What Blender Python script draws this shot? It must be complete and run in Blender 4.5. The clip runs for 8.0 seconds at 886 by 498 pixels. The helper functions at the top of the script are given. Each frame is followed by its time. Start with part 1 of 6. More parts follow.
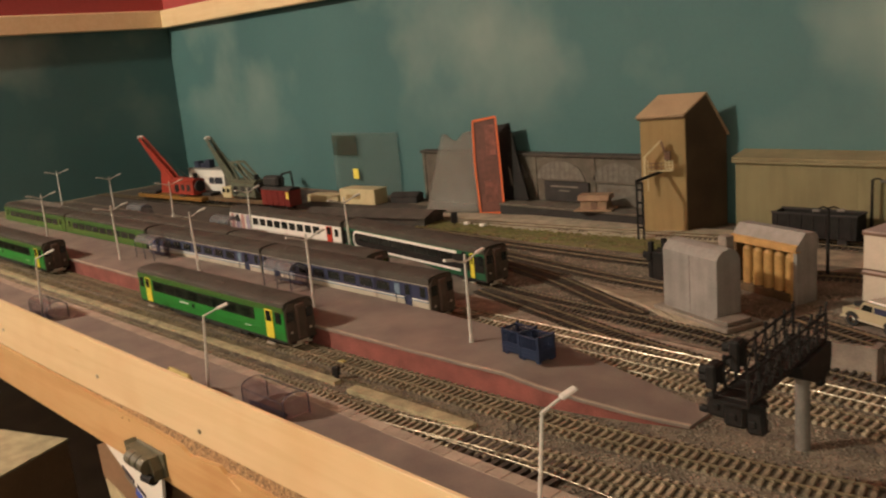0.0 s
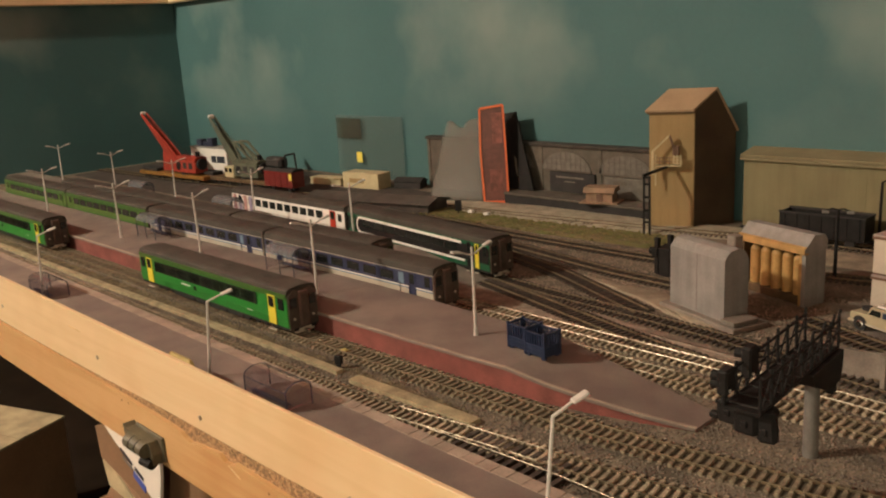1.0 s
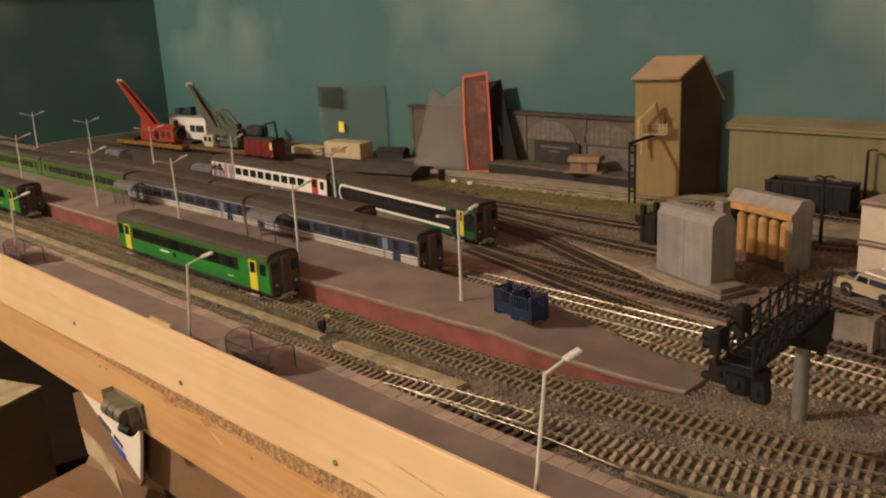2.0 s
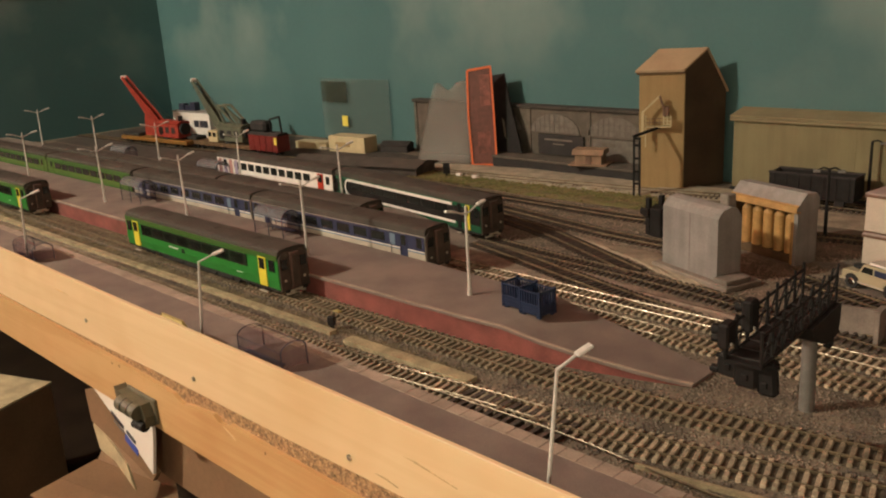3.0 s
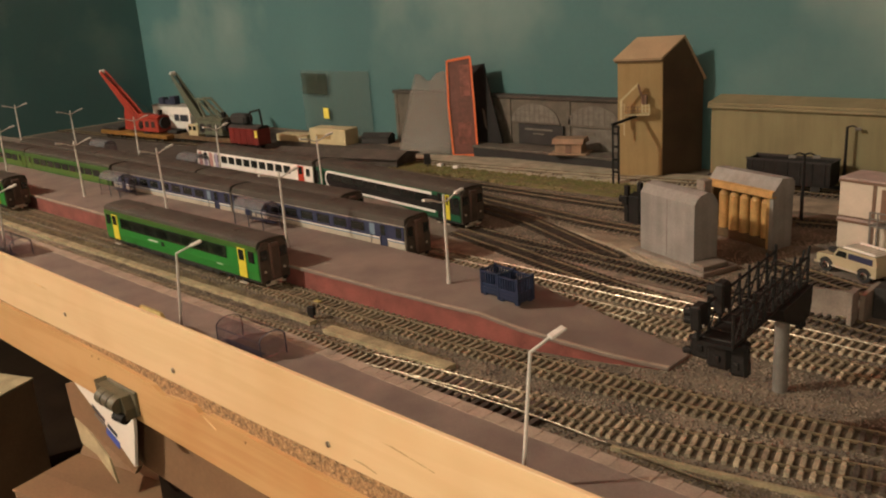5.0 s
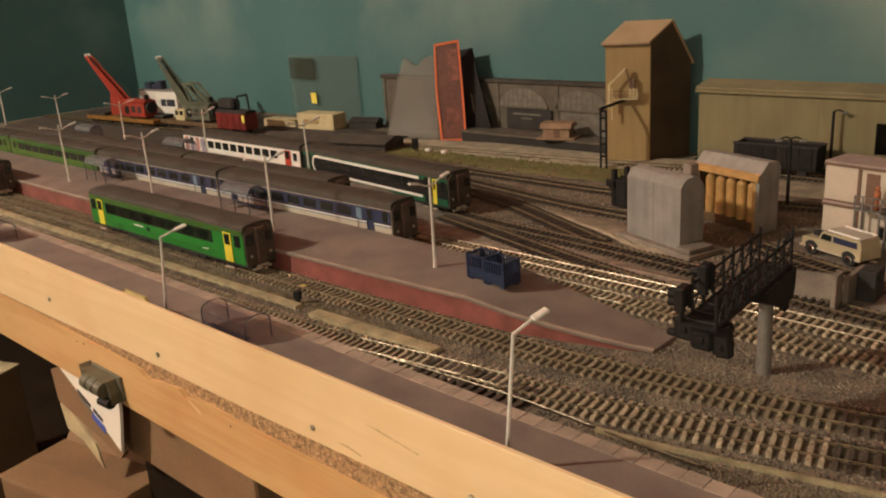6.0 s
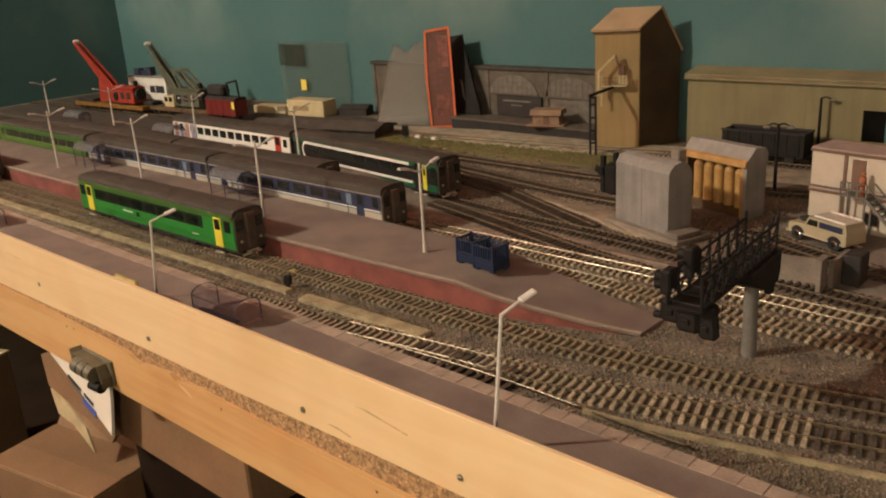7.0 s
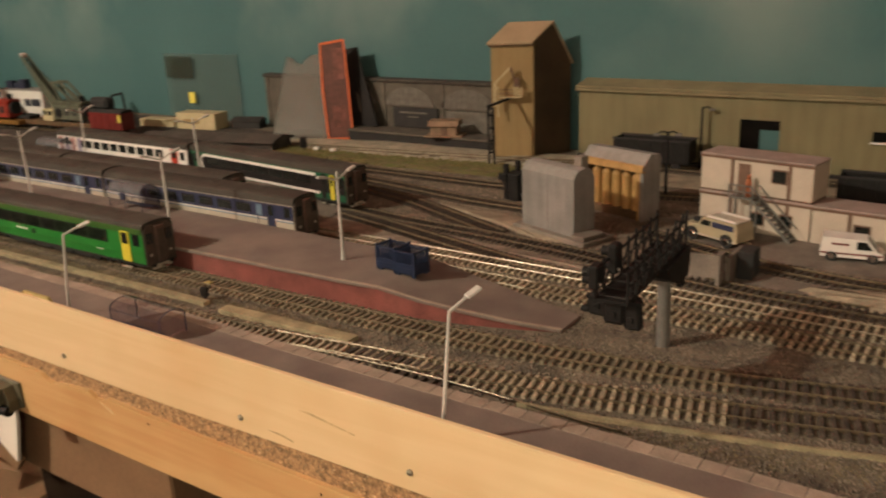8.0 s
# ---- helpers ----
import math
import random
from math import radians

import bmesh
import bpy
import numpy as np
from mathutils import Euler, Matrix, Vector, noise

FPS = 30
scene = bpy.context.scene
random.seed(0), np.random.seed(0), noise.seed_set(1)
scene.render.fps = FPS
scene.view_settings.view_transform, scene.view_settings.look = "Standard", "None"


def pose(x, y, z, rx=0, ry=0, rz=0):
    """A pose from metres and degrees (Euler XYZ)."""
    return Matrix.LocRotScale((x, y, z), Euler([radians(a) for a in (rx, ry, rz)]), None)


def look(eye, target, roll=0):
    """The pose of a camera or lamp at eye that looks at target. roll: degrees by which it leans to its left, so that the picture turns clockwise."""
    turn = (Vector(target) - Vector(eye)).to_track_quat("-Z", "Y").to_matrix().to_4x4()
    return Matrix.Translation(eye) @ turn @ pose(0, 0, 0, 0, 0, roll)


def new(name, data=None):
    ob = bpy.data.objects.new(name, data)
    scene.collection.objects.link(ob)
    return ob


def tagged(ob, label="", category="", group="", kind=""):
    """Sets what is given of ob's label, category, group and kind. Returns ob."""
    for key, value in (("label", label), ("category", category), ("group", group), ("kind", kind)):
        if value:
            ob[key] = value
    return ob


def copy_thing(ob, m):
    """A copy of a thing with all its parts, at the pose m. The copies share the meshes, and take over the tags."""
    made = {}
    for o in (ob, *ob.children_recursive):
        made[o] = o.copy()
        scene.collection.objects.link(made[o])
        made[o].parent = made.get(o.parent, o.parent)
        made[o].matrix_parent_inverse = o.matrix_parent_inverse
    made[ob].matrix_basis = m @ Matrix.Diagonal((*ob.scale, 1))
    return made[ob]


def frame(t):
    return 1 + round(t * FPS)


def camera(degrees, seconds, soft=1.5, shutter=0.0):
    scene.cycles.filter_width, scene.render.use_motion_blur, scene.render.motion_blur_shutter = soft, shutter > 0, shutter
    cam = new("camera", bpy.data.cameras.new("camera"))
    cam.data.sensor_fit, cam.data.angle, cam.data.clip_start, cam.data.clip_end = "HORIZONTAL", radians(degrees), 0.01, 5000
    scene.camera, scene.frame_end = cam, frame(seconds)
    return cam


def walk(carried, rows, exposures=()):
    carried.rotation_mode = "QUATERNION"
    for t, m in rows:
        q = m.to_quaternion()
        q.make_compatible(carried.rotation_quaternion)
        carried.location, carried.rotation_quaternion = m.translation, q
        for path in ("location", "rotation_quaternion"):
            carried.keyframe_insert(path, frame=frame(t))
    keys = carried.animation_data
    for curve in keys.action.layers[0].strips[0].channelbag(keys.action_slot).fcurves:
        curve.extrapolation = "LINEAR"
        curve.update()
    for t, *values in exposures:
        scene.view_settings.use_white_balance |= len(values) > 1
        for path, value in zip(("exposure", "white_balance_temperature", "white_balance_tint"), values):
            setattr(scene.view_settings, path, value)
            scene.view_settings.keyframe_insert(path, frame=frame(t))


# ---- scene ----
cam = camera(54.8, 8.0, 2.0, 0.5)
PATH = [
    (0, (-0.087, 0.207, 0.293), (-1.504, 1.547, -0.153), -5.2),
    (0.5, (-0.106, 0.205, 0.296), (-1.54, 1.517, -0.172), -3.4),
    (1, (-0.1, 0.208, 0.299), (-1.508, 1.543, -0.185), -3.4),
    (1.5, (-0.11, 0.209, 0.293), (-1.494, 1.561, -0.214), -3.2),
    (2, (-0.111, 0.211, 0.285), (-1.479, 1.567, -0.255), -2.9),
    (3.5, (-0.111, 0.201, 0.292), (-1.48, 1.548, -0.265), -3.7),
    (4, (-0.108, 0.204, 0.291), (-1.475, 1.554, -0.265), -4.0),
    (4.5, (-0.105, 0.204, 0.289), (-1.46, 1.563, -0.275), -4.0),
    (6, (-0.101, 0.208, 0.284), (-1.421, 1.581, -0.324), -3.8),
    (6.5, (-0.099, 0.206, 0.283), (-1.409, 1.582, -0.342), -3.8),
    (7, (-0.097, 0.205, 0.282), (-1.397, 1.586, -0.353), -3.6),
    (7.5, (-0.1, 0.2, 0.284), (-1.353, 1.625, -0.348), -3.3),
    (8, (-0.115, 0.17, 0.281), (-1.2, 1.732, -0.336), -2.5),
]
walk(cam, [(t, look(eye, target, roll)) for t, eye, target, roll in PATH], exposures=[(0, 0.0), (7.0, 0.0), (8.0, -0.10)])

# ---------------------------------------------------------------- world and lamps
world = bpy.data.worlds.new("room_air")
scene.world = world
world.use_nodes = True
world.node_tree.nodes["Background"].inputs[0].default_value = (1.0, 0.72, 0.45, 1)
world.node_tree.nodes["Background"].inputs[1].default_value = 0.02


def bulb(name, place, watts, radius, colour):
    data = bpy.data.lights.new(name, "POINT")
    data.energy, data.shadow_soft_size, data.color = watts, radius, colour
    ob = new(name, data)
    ob.location = place
    return ob


LAMP = (-2.02, -1.27, 1.60)
bulb("ceiling_bulb", LAMP, 240, 0.04, (0.99, 0.925, 0.74))

bulb("side_lamp", (0.02, -0.10, 0.32), 9.5, 0.05, (1.0, 0.86, 0.62))

# ---------------------------------------------------------------- materials
def mat(name, colour, rough=0.7, metal=0.0, vary=0.25, scale=60.0, bump=0.15, grain=600.0, second=None, spec=0.4,
        island=False, coat=0.0):
    """Base colour varied by a broad and a fine noise, with fine relief."""
    m = bpy.data.materials.new(name)
    m.use_nodes = True
    nt = m.node_tree
    b = nt.nodes["Principled BSDF"]
    co = nt.nodes.new("ShaderNodeTexCoord")
    n1 = nt.nodes.new("ShaderNodeTexNoise")
    n1.inputs["Scale"].default_value, n1.inputs["Detail"].default_value = scale, 6
    n2 = nt.nodes.new("ShaderNodeTexNoise")
    n2.inputs["Scale"].default_value, n2.inputs["Detail"].default_value = grain, 3
    geo = nt.nodes.new("ShaderNodeNewGeometry")
    nt.links.new(geo.outputs["Position"], n1.inputs["Vector"])
    nt.links.new(geo.outputs["Position"], n2.inputs["Vector"])
    ramp = nt.nodes.new("ShaderNodeValToRGB")
    c = colour
    d = second or tuple(v * (1 - vary) for v in c)
    e = tuple(min(1, v * (1 + vary * 0.6)) for v in c)
    ramp.color_ramp.elements[0].position, ramp.color_ramp.elements[0].color = 0.34, (*d, 1)
    ramp.color_ramp.elements[1].position, ramp.color_ramp.elements[1].color = 0.66, (*e, 1)
    nt.links.new(n1.outputs[0], ramp.inputs[0])
    mix = nt.nodes.new("ShaderNodeMix")
    mix.data_type, mix.blend_type = "RGBA", "MULTIPLY"
    mix.inputs[0].default_value = min(1.0, vary * 1.6)
    r2 = nt.nodes.new("ShaderNodeValToRGB")
    r2.color_ramp.elements[0].position, r2.color_ramp.elements[0].color = 0.3, (0.55, 0.55, 0.55, 1)
    r2.color_ramp.elements[1].position, r2.color_ramp.elements[1].color = 0.7, (1.15, 1.15, 1.15, 1)
    nt.links.new(n2.outputs[0], r2.inputs[0])
    nt.links.new(ramp.outputs[0], mix.inputs[6])
    nt.links.new(r2.outputs[0], mix.inputs[7])
    last = mix.outputs[2]
    info = nt.nodes.new("ShaderNodeObjectInfo")
    rnd = geo.outputs["Random Per Island"] if island else info.outputs["Random"]
    if vary > 0.12:
        mr = nt.nodes.new("ShaderNodeMapRange")
        mr.inputs[3].default_value, mr.inputs[4].default_value = 1 - vary * 0.5, 1 + vary * 0.4
        nt.links.new(rnd, mr.inputs[0])
        mx = nt.nodes.new("ShaderNodeMix")
        mx.data_type, mx.blend_type = "RGBA", "MULTIPLY"
        mx.inputs[0].default_value = 1
        nt.links.new(last, mx.inputs[6])
        nt.links.new(mr.outputs[0], mx.inputs[7])
        last = mx.outputs[2]
    nt.links.new(last, b.inputs["Base Color"])
    b.inputs["Roughness"].default_value, b.inputs["Metallic"].default_value = rough, metal
    b.inputs["Specular IOR Level"].default_value = spec
    b.inputs["Coat Weight"].default_value = coat
    if bump:
        bp = nt.nodes.new("ShaderNodeBump")
        bp.inputs["Strength"].default_value, bp.inputs["Distance"].default_value = bump, 0.0008
        nt.links.new(n2.outputs[0], bp.inputs["Height"])
        nt.links.new(bp.outputs[0], b.inputs["Normal"])
    return m


def wood(name, pale, dark, rough=0.5, along="X", freq=90.0, coat=0.0):
    """Sawn softwood with stretched grain and knots."""
    m = mat(name, pale, rough, vary=0.1, scale=8, bump=0.1, grain=250, coat=coat)
    nt = m.node_tree
    b = nt.nodes["Principled BSDF"]
    geo = nt.nodes["Geometry"]
    mp = nt.nodes.new("ShaderNodeMapping")
    mp.inputs["Scale"].default_value = (0.05, 1, 1) if along == "X" else (1, 0.05, 1)
    nt.links.new(geo.outputs["Position"], mp.inputs["Vector"])
    n = nt.nodes.new("ShaderNodeTexNoise")
    n.inputs["Scale"].default_value, n.inputs["Detail"].default_value, n.inputs["Distortion"].default_value = freq, 4, 0.8
    nt.links.new(mp.outputs[0], n.inputs["Vector"])
    r = nt.nodes.new("ShaderNodeValToRGB")
    r.color_ramp.elements[0].position, r.color_ramp.elements[0].color = 0.36, (*dark, 1)
    r.color_ramp.elements[1].position, r.color_ramp.elements[1].color = 0.6, (*pale, 1)
    nt.links.new(n.outputs[0], r.inputs[0])
    v = nt.nodes.new("ShaderNodeTexNoise")
    v.inputs["Scale"].default_value, v.inputs["Detail"].default_value = 11, 2
    nt.links.new(geo.outputs["Position"], v.inputs["Vector"])
    kr = nt.nodes.new("ShaderNodeValToRGB")
    kr.color_ramp.elements[0].position, kr.color_ramp.elements[0].color = 0.25, (0.86, 0.78, 0.70, 1)
    kr.color_ramp.elements[1].position, kr.color_ramp.elements[1].color = 0.5, (1, 1, 1, 1)
    nt.links.new(v.outputs[0], kr.inputs[0])
    mx = nt.nodes.new("ShaderNodeMix")
    mx.data_type, mx.blend_type = "RGBA", "MULTIPLY"
    mx.inputs[0].default_value = 0.7
    nt.links.new(r.outputs[0], mx.inputs[6])
    nt.links.new(kr.outputs[0], mx.inputs[7])
    nt.links.new(mx.outputs[2], b.inputs["Base Color"])
    return m


def clear(name, colour, rough, alpha):
    m = mat(name, colour, rough, vary=0.1, bump=0.05)
    b = m.node_tree.nodes["Principled BSDF"]
    b.inputs["Alpha"].default_value = alpha
    b.inputs["Specular IOR Level"].default_value = 0.6
    return m


M = {}
M["teal"] = mat("painted_sky", (0.056, 0.127, 0.126), 0.75, vary=0.05, scale=2.2, bump=0.06, grain=140, second=(0.042, 0.107, 0.108))


def add_clouds(m):
    """Soft sponged clouds, thicker towards the top of the painted sky."""
    nt = m.node_tree
    b, geo = nt.nodes["Principled BSDF"], nt.nodes["Geometry"]
    base = b.inputs["Base Color"].links[0].from_socket
    n = nt.nodes.new("ShaderNodeTexNoise")
    n.inputs["Scale"].default_value, n.inputs["Detail"].default_value, n.inputs["Roughness"].default_value = 4.0, 4, 0.45
    nt.links.new(geo.outputs["Position"], n.inputs["Vector"])
    r = nt.nodes.new("ShaderNodeValToRGB")
    r.color_ramp.elements[0].position, r.color_ramp.elements[0].color = 0.44, (0, 0, 0, 1)
    r.color_ramp.elements[1].position, r.color_ramp.elements[1].color = 0.70, (1, 1, 1, 1)
    nt.links.new(n.outputs[0], r.inputs[0])
    sep = nt.nodes.new("ShaderNodeSeparateXYZ")
    nt.links.new(geo.outputs["Position"], sep.inputs[0])
    mr = nt.nodes.new("ShaderNodeMapRange")
    mr.inputs[1].default_value, mr.inputs[2].default_value, mr.inputs[3].default_value, mr.inputs[4].default_value = 0.10, 0.27, 0.10, 1.0
    nt.links.new(sep.outputs[2], mr.inputs[0])
    mul = nt.nodes.new("ShaderNodeMath")
    mul.operation = "MULTIPLY"
    nt.links.new(r.outputs[0], mul.inputs[0])
    nt.links.new(mr.outputs[0], mul.inputs[1])
    mx = nt.nodes.new("ShaderNodeMix")
    mx.data_type = "RGBA"
    mx.inputs[7].default_value = (0.185, 0.240, 0.215, 1)
    nt.links.new(mul.outputs[0], mx.inputs[0])
    nt.links.new(base, mx.inputs[6])
    nt.links.new(mx.outputs[2], b.inputs["Base Color"])


add_clouds(M["teal"])
M["red_wall"] = mat("red_emulsion", (0.34, 0.055, 0.05), 0.7, vary=0.1, scale=6, bump=0.1, grain=120)
M["room"] = mat("cream_plaster", (0.66, 0.60, 0.51), 0.85, vary=0.08, scale=3, bump=0.05, grain=60)
M["pine"] = wood("planed_pine", (0.74, 0.555, 0.325), (0.70, 0.512, 0.285), 0.40, coat=0.25)
M["pine_low"] = wood("varnished_pine", (0.60, 0.375, 0.17), (0.545, 0.315, 0.135), 0.40, coat=0.25)
M["chip"] = mat("chipboard", (0.36, 0.21, 0.10), 0.85, vary=0.55, scale=220, bump=0.6, grain=700)
M["chip_flake"] = mat("chipboard_flakes", (0.46, 0.29, 0.15), 0.8, vary=0.5, scale=300, bump=0.3, island=True)
M["card"] = mat("brown_cardboard", (0.205, 0.115, 0.058), 0.8, vary=0.15, scale=12, bump=0.1, grain=300)
M["white_card"] = mat("white_card", (0.72, 0.66, 0.58), 0.6, vary=0.06, scale=20, bump=0.03)
M["blue_ink"] = mat("blue_ink", (0.05, 0.08, 0.35), 0.6, vary=0.1)
M["black_ink"] = mat("black_ink", (0.03, 0.03, 0.04), 0.6, vary=0.1)
# Near-black brown; the shade under the layout is put into this colour.
M["dark_under"] = mat("under_shade_brown", (0.018, 0.011, 0.007), 0.95, vary=0.3, scale=10, spec=0.05)
M["clamp"] = mat("clamp_plastic", (0.11, 0.094, 0.058), 0.5, vary=0.2, scale=60)
M["steel"] = mat("zinc_steel", (0.5, 0.45, 0.38), 0.35, 1.0, vary=0.15, scale=100)
M["ground"] = mat("ballast_ground", (0.178, 0.140, 0.102), 0.95, vary=0.35, scale=30, bump=0.9, grain=520, second=(0.098, 0.081, 0.058))
M["bed"] = mat("ballast_bed", (0.112, 0.086, 0.056), 0.95, vary=0.4, scale=120, bump=0.9, grain=650, second=(0.070, 0.053, 0.035))
M["stone_far"] = mat("pink_brown_chips", (0.27, 0.205, 0.155), 0.95, vary=0.4, scale=40, bump=0.3, grain=900, second=(0.15, 0.115, 0.09), island=True)
M["gravel"] = mat("pink_brown_gravel", (0.245, 0.185, 0.14), 0.95, vary=0.3, scale=60, bump=0.9, grain=600, second=(0.165, 0.125, 0.095))
M["stone"] = mat("ballast_chips", (0.205, 0.162, 0.120), 0.95, vary=0.5, scale=40, bump=0.3, grain=900, second=(0.095, 0.075, 0.062), island=True)
M["sand"] = mat("sandy_earth", (0.30, 0.24, 0.17), 0.95, vary=0.3, scale=45, bump=0.6, grain=500)
M["hardstand"] = mat("pale_hardstanding", (0.34, 0.295, 0.215), 0.95, vary=0.25, scale=45, bump=0.5, grain=500)
M["grass"] = mat("flock_grass", (0.115, 0.115, 0.034), 0.95, vary=0.45, scale=60, bump=0.9, grain=700, second=(0.19, 0.14, 0.07))
M["tuft"] = mat("flock_tufts", (0.115, 0.118, 0.036), 0.95, vary=0.5, scale=60, bump=0.2, island=True, second=(0.20, 0.15, 0.07))
M["moss"] = mat("dry_moss", (0.19, 0.148, 0.085), 0.95, vary=0.45, scale=60, bump=0.2, island=True)
# Bright and dull rail colours also carry where the rails catch the light.
M["rail"] = mat("nickel_rail", (0.36, 0.305, 0.225), 0.36, 1.0, vary=0.5, scale=160, bump=0.8, grain=260)
M["rail_bright"] = mat("bright_rail", (0.50, 0.44, 0.34), 0.28, 1.0, vary=0.35, scale=160, bump=0.5, grain=260)
M["rail_dull"] = mat("dull_brown_rail", (0.145, 0.108, 0.062), 0.55, 0.4, vary=0.3, scale=120, bump=0.1)
M["sleeper"] = mat("weathered_sleeper", (0.36, 0.29, 0.20), 0.85, vary=0.4, scale=150, bump=0.3, grain=900)
M["sleeper_brown"] = mat("brown_sleeper", (0.235, 0.185, 0.122), 0.85, vary=0.4, scale=150, bump=0.3, grain=900)
M["sleeper_dark"] = mat("dark_sleeper", (0.075, 0.055, 0.042), 0.85, vary=0.4, scale=150, bump=0.3, grain=900)
M["tarmac"] = mat("platform_tarmac", (0.205, 0.158, 0.130), 0.9, vary=0.16, scale=22, bump=0.3, grain=900, second=(0.155, 0.117, 0.099))
M["slab"] = mat("edging_slab", (0.32, 0.245, 0.19), 0.9, vary=0.2, scale=60, bump=0.3, grain=700)
M["brick"] = mat("red_brick_paper", (0.215, 0.066, 0.052), 0.85, vary=0.25, scale=50, bump=0.25, grain=800)
M["concrete"] = mat("grey_concrete", (0.265, 0.245, 0.225), 0.85, vary=0.16, scale=35, bump=0.25, grain=500)
def streaks(m, strength=0.5):
    """Rain streaks running down a surface."""
    nt = m.node_tree
    b, geo = nt.nodes["Principled BSDF"], nt.nodes["Geometry"]
    base = b.inputs["Base Color"].links[0].from_socket
    mp = nt.nodes.new("ShaderNodeMapping")
    mp.inputs["Scale"].default_value = (1, 1, 0.07)
    nt.links.new(geo.outputs["Position"], mp.inputs["Vector"])
    n = nt.nodes.new("ShaderNodeTexNoise")
    n.inputs["Scale"].default_value, n.inputs["Detail"].default_value = 110, 5
    nt.links.new(mp.outputs[0], n.inputs["Vector"])
    r = nt.nodes.new("ShaderNodeValToRGB")
    r.color_ramp.elements[0].position, r.color_ramp.elements[0].color = 0.35, (0.62, 0.60, 0.57, 1)
    r.color_ramp.elements[1].position, r.color_ramp.elements[1].color = 0.6, (1, 1, 1, 1)
    nt.links.new(n.outputs[0], r.inputs[0])
    mx = nt.nodes.new("ShaderNodeMix")
    mx.data_type, mx.blend_type = "RGBA", "MULTIPLY"
    mx.inputs[0].default_value = strength
    nt.links.new(base, mx.inputs[6])
    nt.links.new(r.outputs[0], mx.inputs[7])
    nt.links.new(mx.outputs[2], b.inputs["Base Color"])


streaks(M["concrete"], 0.38)
M["conc_dark"] = mat("dirty_concrete", (0.20, 0.165, 0.135), 0.9, vary=0.25, scale=40, bump=0.3, grain=500)
M["strip"] = mat("cable_trough_concrete", (0.30, 0.245, 0.145), 0.9, vary=0.3, scale=70, bump=0.4, grain=600)
M["tan"] = mat("tan_card", (0.33, 0.225, 0.10), 0.8, vary=0.08, scale=25, bump=0.05)
streaks(M["tan"], 0.25)
# Tan card darkened: the shade on the tower's side is put into it.
M["gable_shade"] = mat("shaded_tan_card", (0.072, 0.046, 0.024), 0.85, vary=0.2, scale=20, bump=0.05)
M["tan_roof"] = mat("tan_roof", (0.36, 0.25, 0.15), 0.85, vary=0.12, scale=30, bump=0.1)
M["olive"] = mat("olive_card", (0.188, 0.162, 0.084), 0.85, vary=0.10, scale=14, bump=0.08)
streaks(M["olive"], 0.3)
M["shed_roof"] = mat("shed_roof", (0.215, 0.178, 0.098), 0.85, vary=0.15, scale=30)
M["ochre"] = mat("ochre_tank", (0.44, 0.25, 0.085), 0.55, vary=0.2, scale=90, bump=0.1)
M["ochre_dark"] = mat("brown_frame", (0.11, 0.065, 0.03), 0.8, vary=0.3, scale=60)
M["stonework"] = mat("printed_stonework", (0.105, 0.088, 0.068), 0.9, vary=0.2, scale=60, bump=0.2, grain=500)
M["stone_pale"] = mat("printed_arch", (0.138, 0.120, 0.10), 0.9, vary=0.2, scale=90)
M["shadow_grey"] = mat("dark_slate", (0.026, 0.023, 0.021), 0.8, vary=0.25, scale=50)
M["black"] = mat("black_plastic", (0.014, 0.012, 0.011), 0.65, vary=0.25, scale=90, bump=0.1, spec=0.2)
M["lampgrey"] = mat("pale_grey_post", (0.56, 0.52, 0.47), 0.5, vary=0.1, scale=200, bump=0.05)
M["postgrey"] = mat("mid_grey_post", (0.15, 0.138, 0.122), 0.6, vary=0.15, scale=90, bump=0.1)
M["green"] = mat("bright_green_livery", (0.020, 0.172, 0.028), 0.35, vary=0.06, scale=60, bump=0.03)
M["green_dark"] = mat("olive_green_livery", (0.040, 0.105, 0.020), 0.4, vary=0.08, scale=60, bump=0.03)
M["green_olive"] = mat("yellow_green_livery", (0.070, 0.125, 0.024), 0.4, vary=0.08, scale=60, bump=0.03)
M["green_deep"] = mat("deep_green_livery", (0.010, 0.085, 0.038), 0.35, vary=0.08, scale=60, bump=0.03)
M["yellow"] = mat("yellow_paint", (0.62, 0.52, 0.05), 0.4, vary=0.08, scale=80, bump=0.03)
M["glass_dark"] = mat("smoked_glazing", (0.016, 0.018, 0.016), 0.12, vary=0.2, scale=50, bump=0.0, spec=0.6)
M["glass_mid"] = mat("dark_window_band", (0.022, 0.034, 0.020), 0.15, vary=0.2, scale=50, bump=0.0, spec=0.6)
M["roof_dark"] = mat("grey_brown_roof", (0.048, 0.039, 0.030), 0.75, vary=0.2, scale=40, bump=0.1)
M["under"] = mat("underframe_black", (0.018, 0.016, 0.014), 0.7, vary=0.3, scale=90)
M["end_brown"] = mat("dusty_cab_end", (0.075, 0.056, 0.042), 0.6, vary=0.3, scale=70)
M["gangway"] = mat("gangway_rubber", (0.12, 0.075, 0.058), 0.7, vary=0.3, scale=90)
M["blue"] = mat("navy_blue_livery", (0.028, 0.034, 0.072), 0.4, vary=0.12, scale=60, bump=0.03)
M["pale_blue"] = mat("pale_blue_stripe", (0.13, 0.19, 0.25), 0.4, vary=0.08, scale=60, bump=0.03)
M["beige"] = mat("beige_livery", (0.42, 0.37, 0.29), 0.45, vary=0.12, scale=60, bump=0.03)
M["white"] = mat("white_paint", (0.74, 0.69, 0.63), 0.4, vary=0.06, scale=60, bump=0.03)
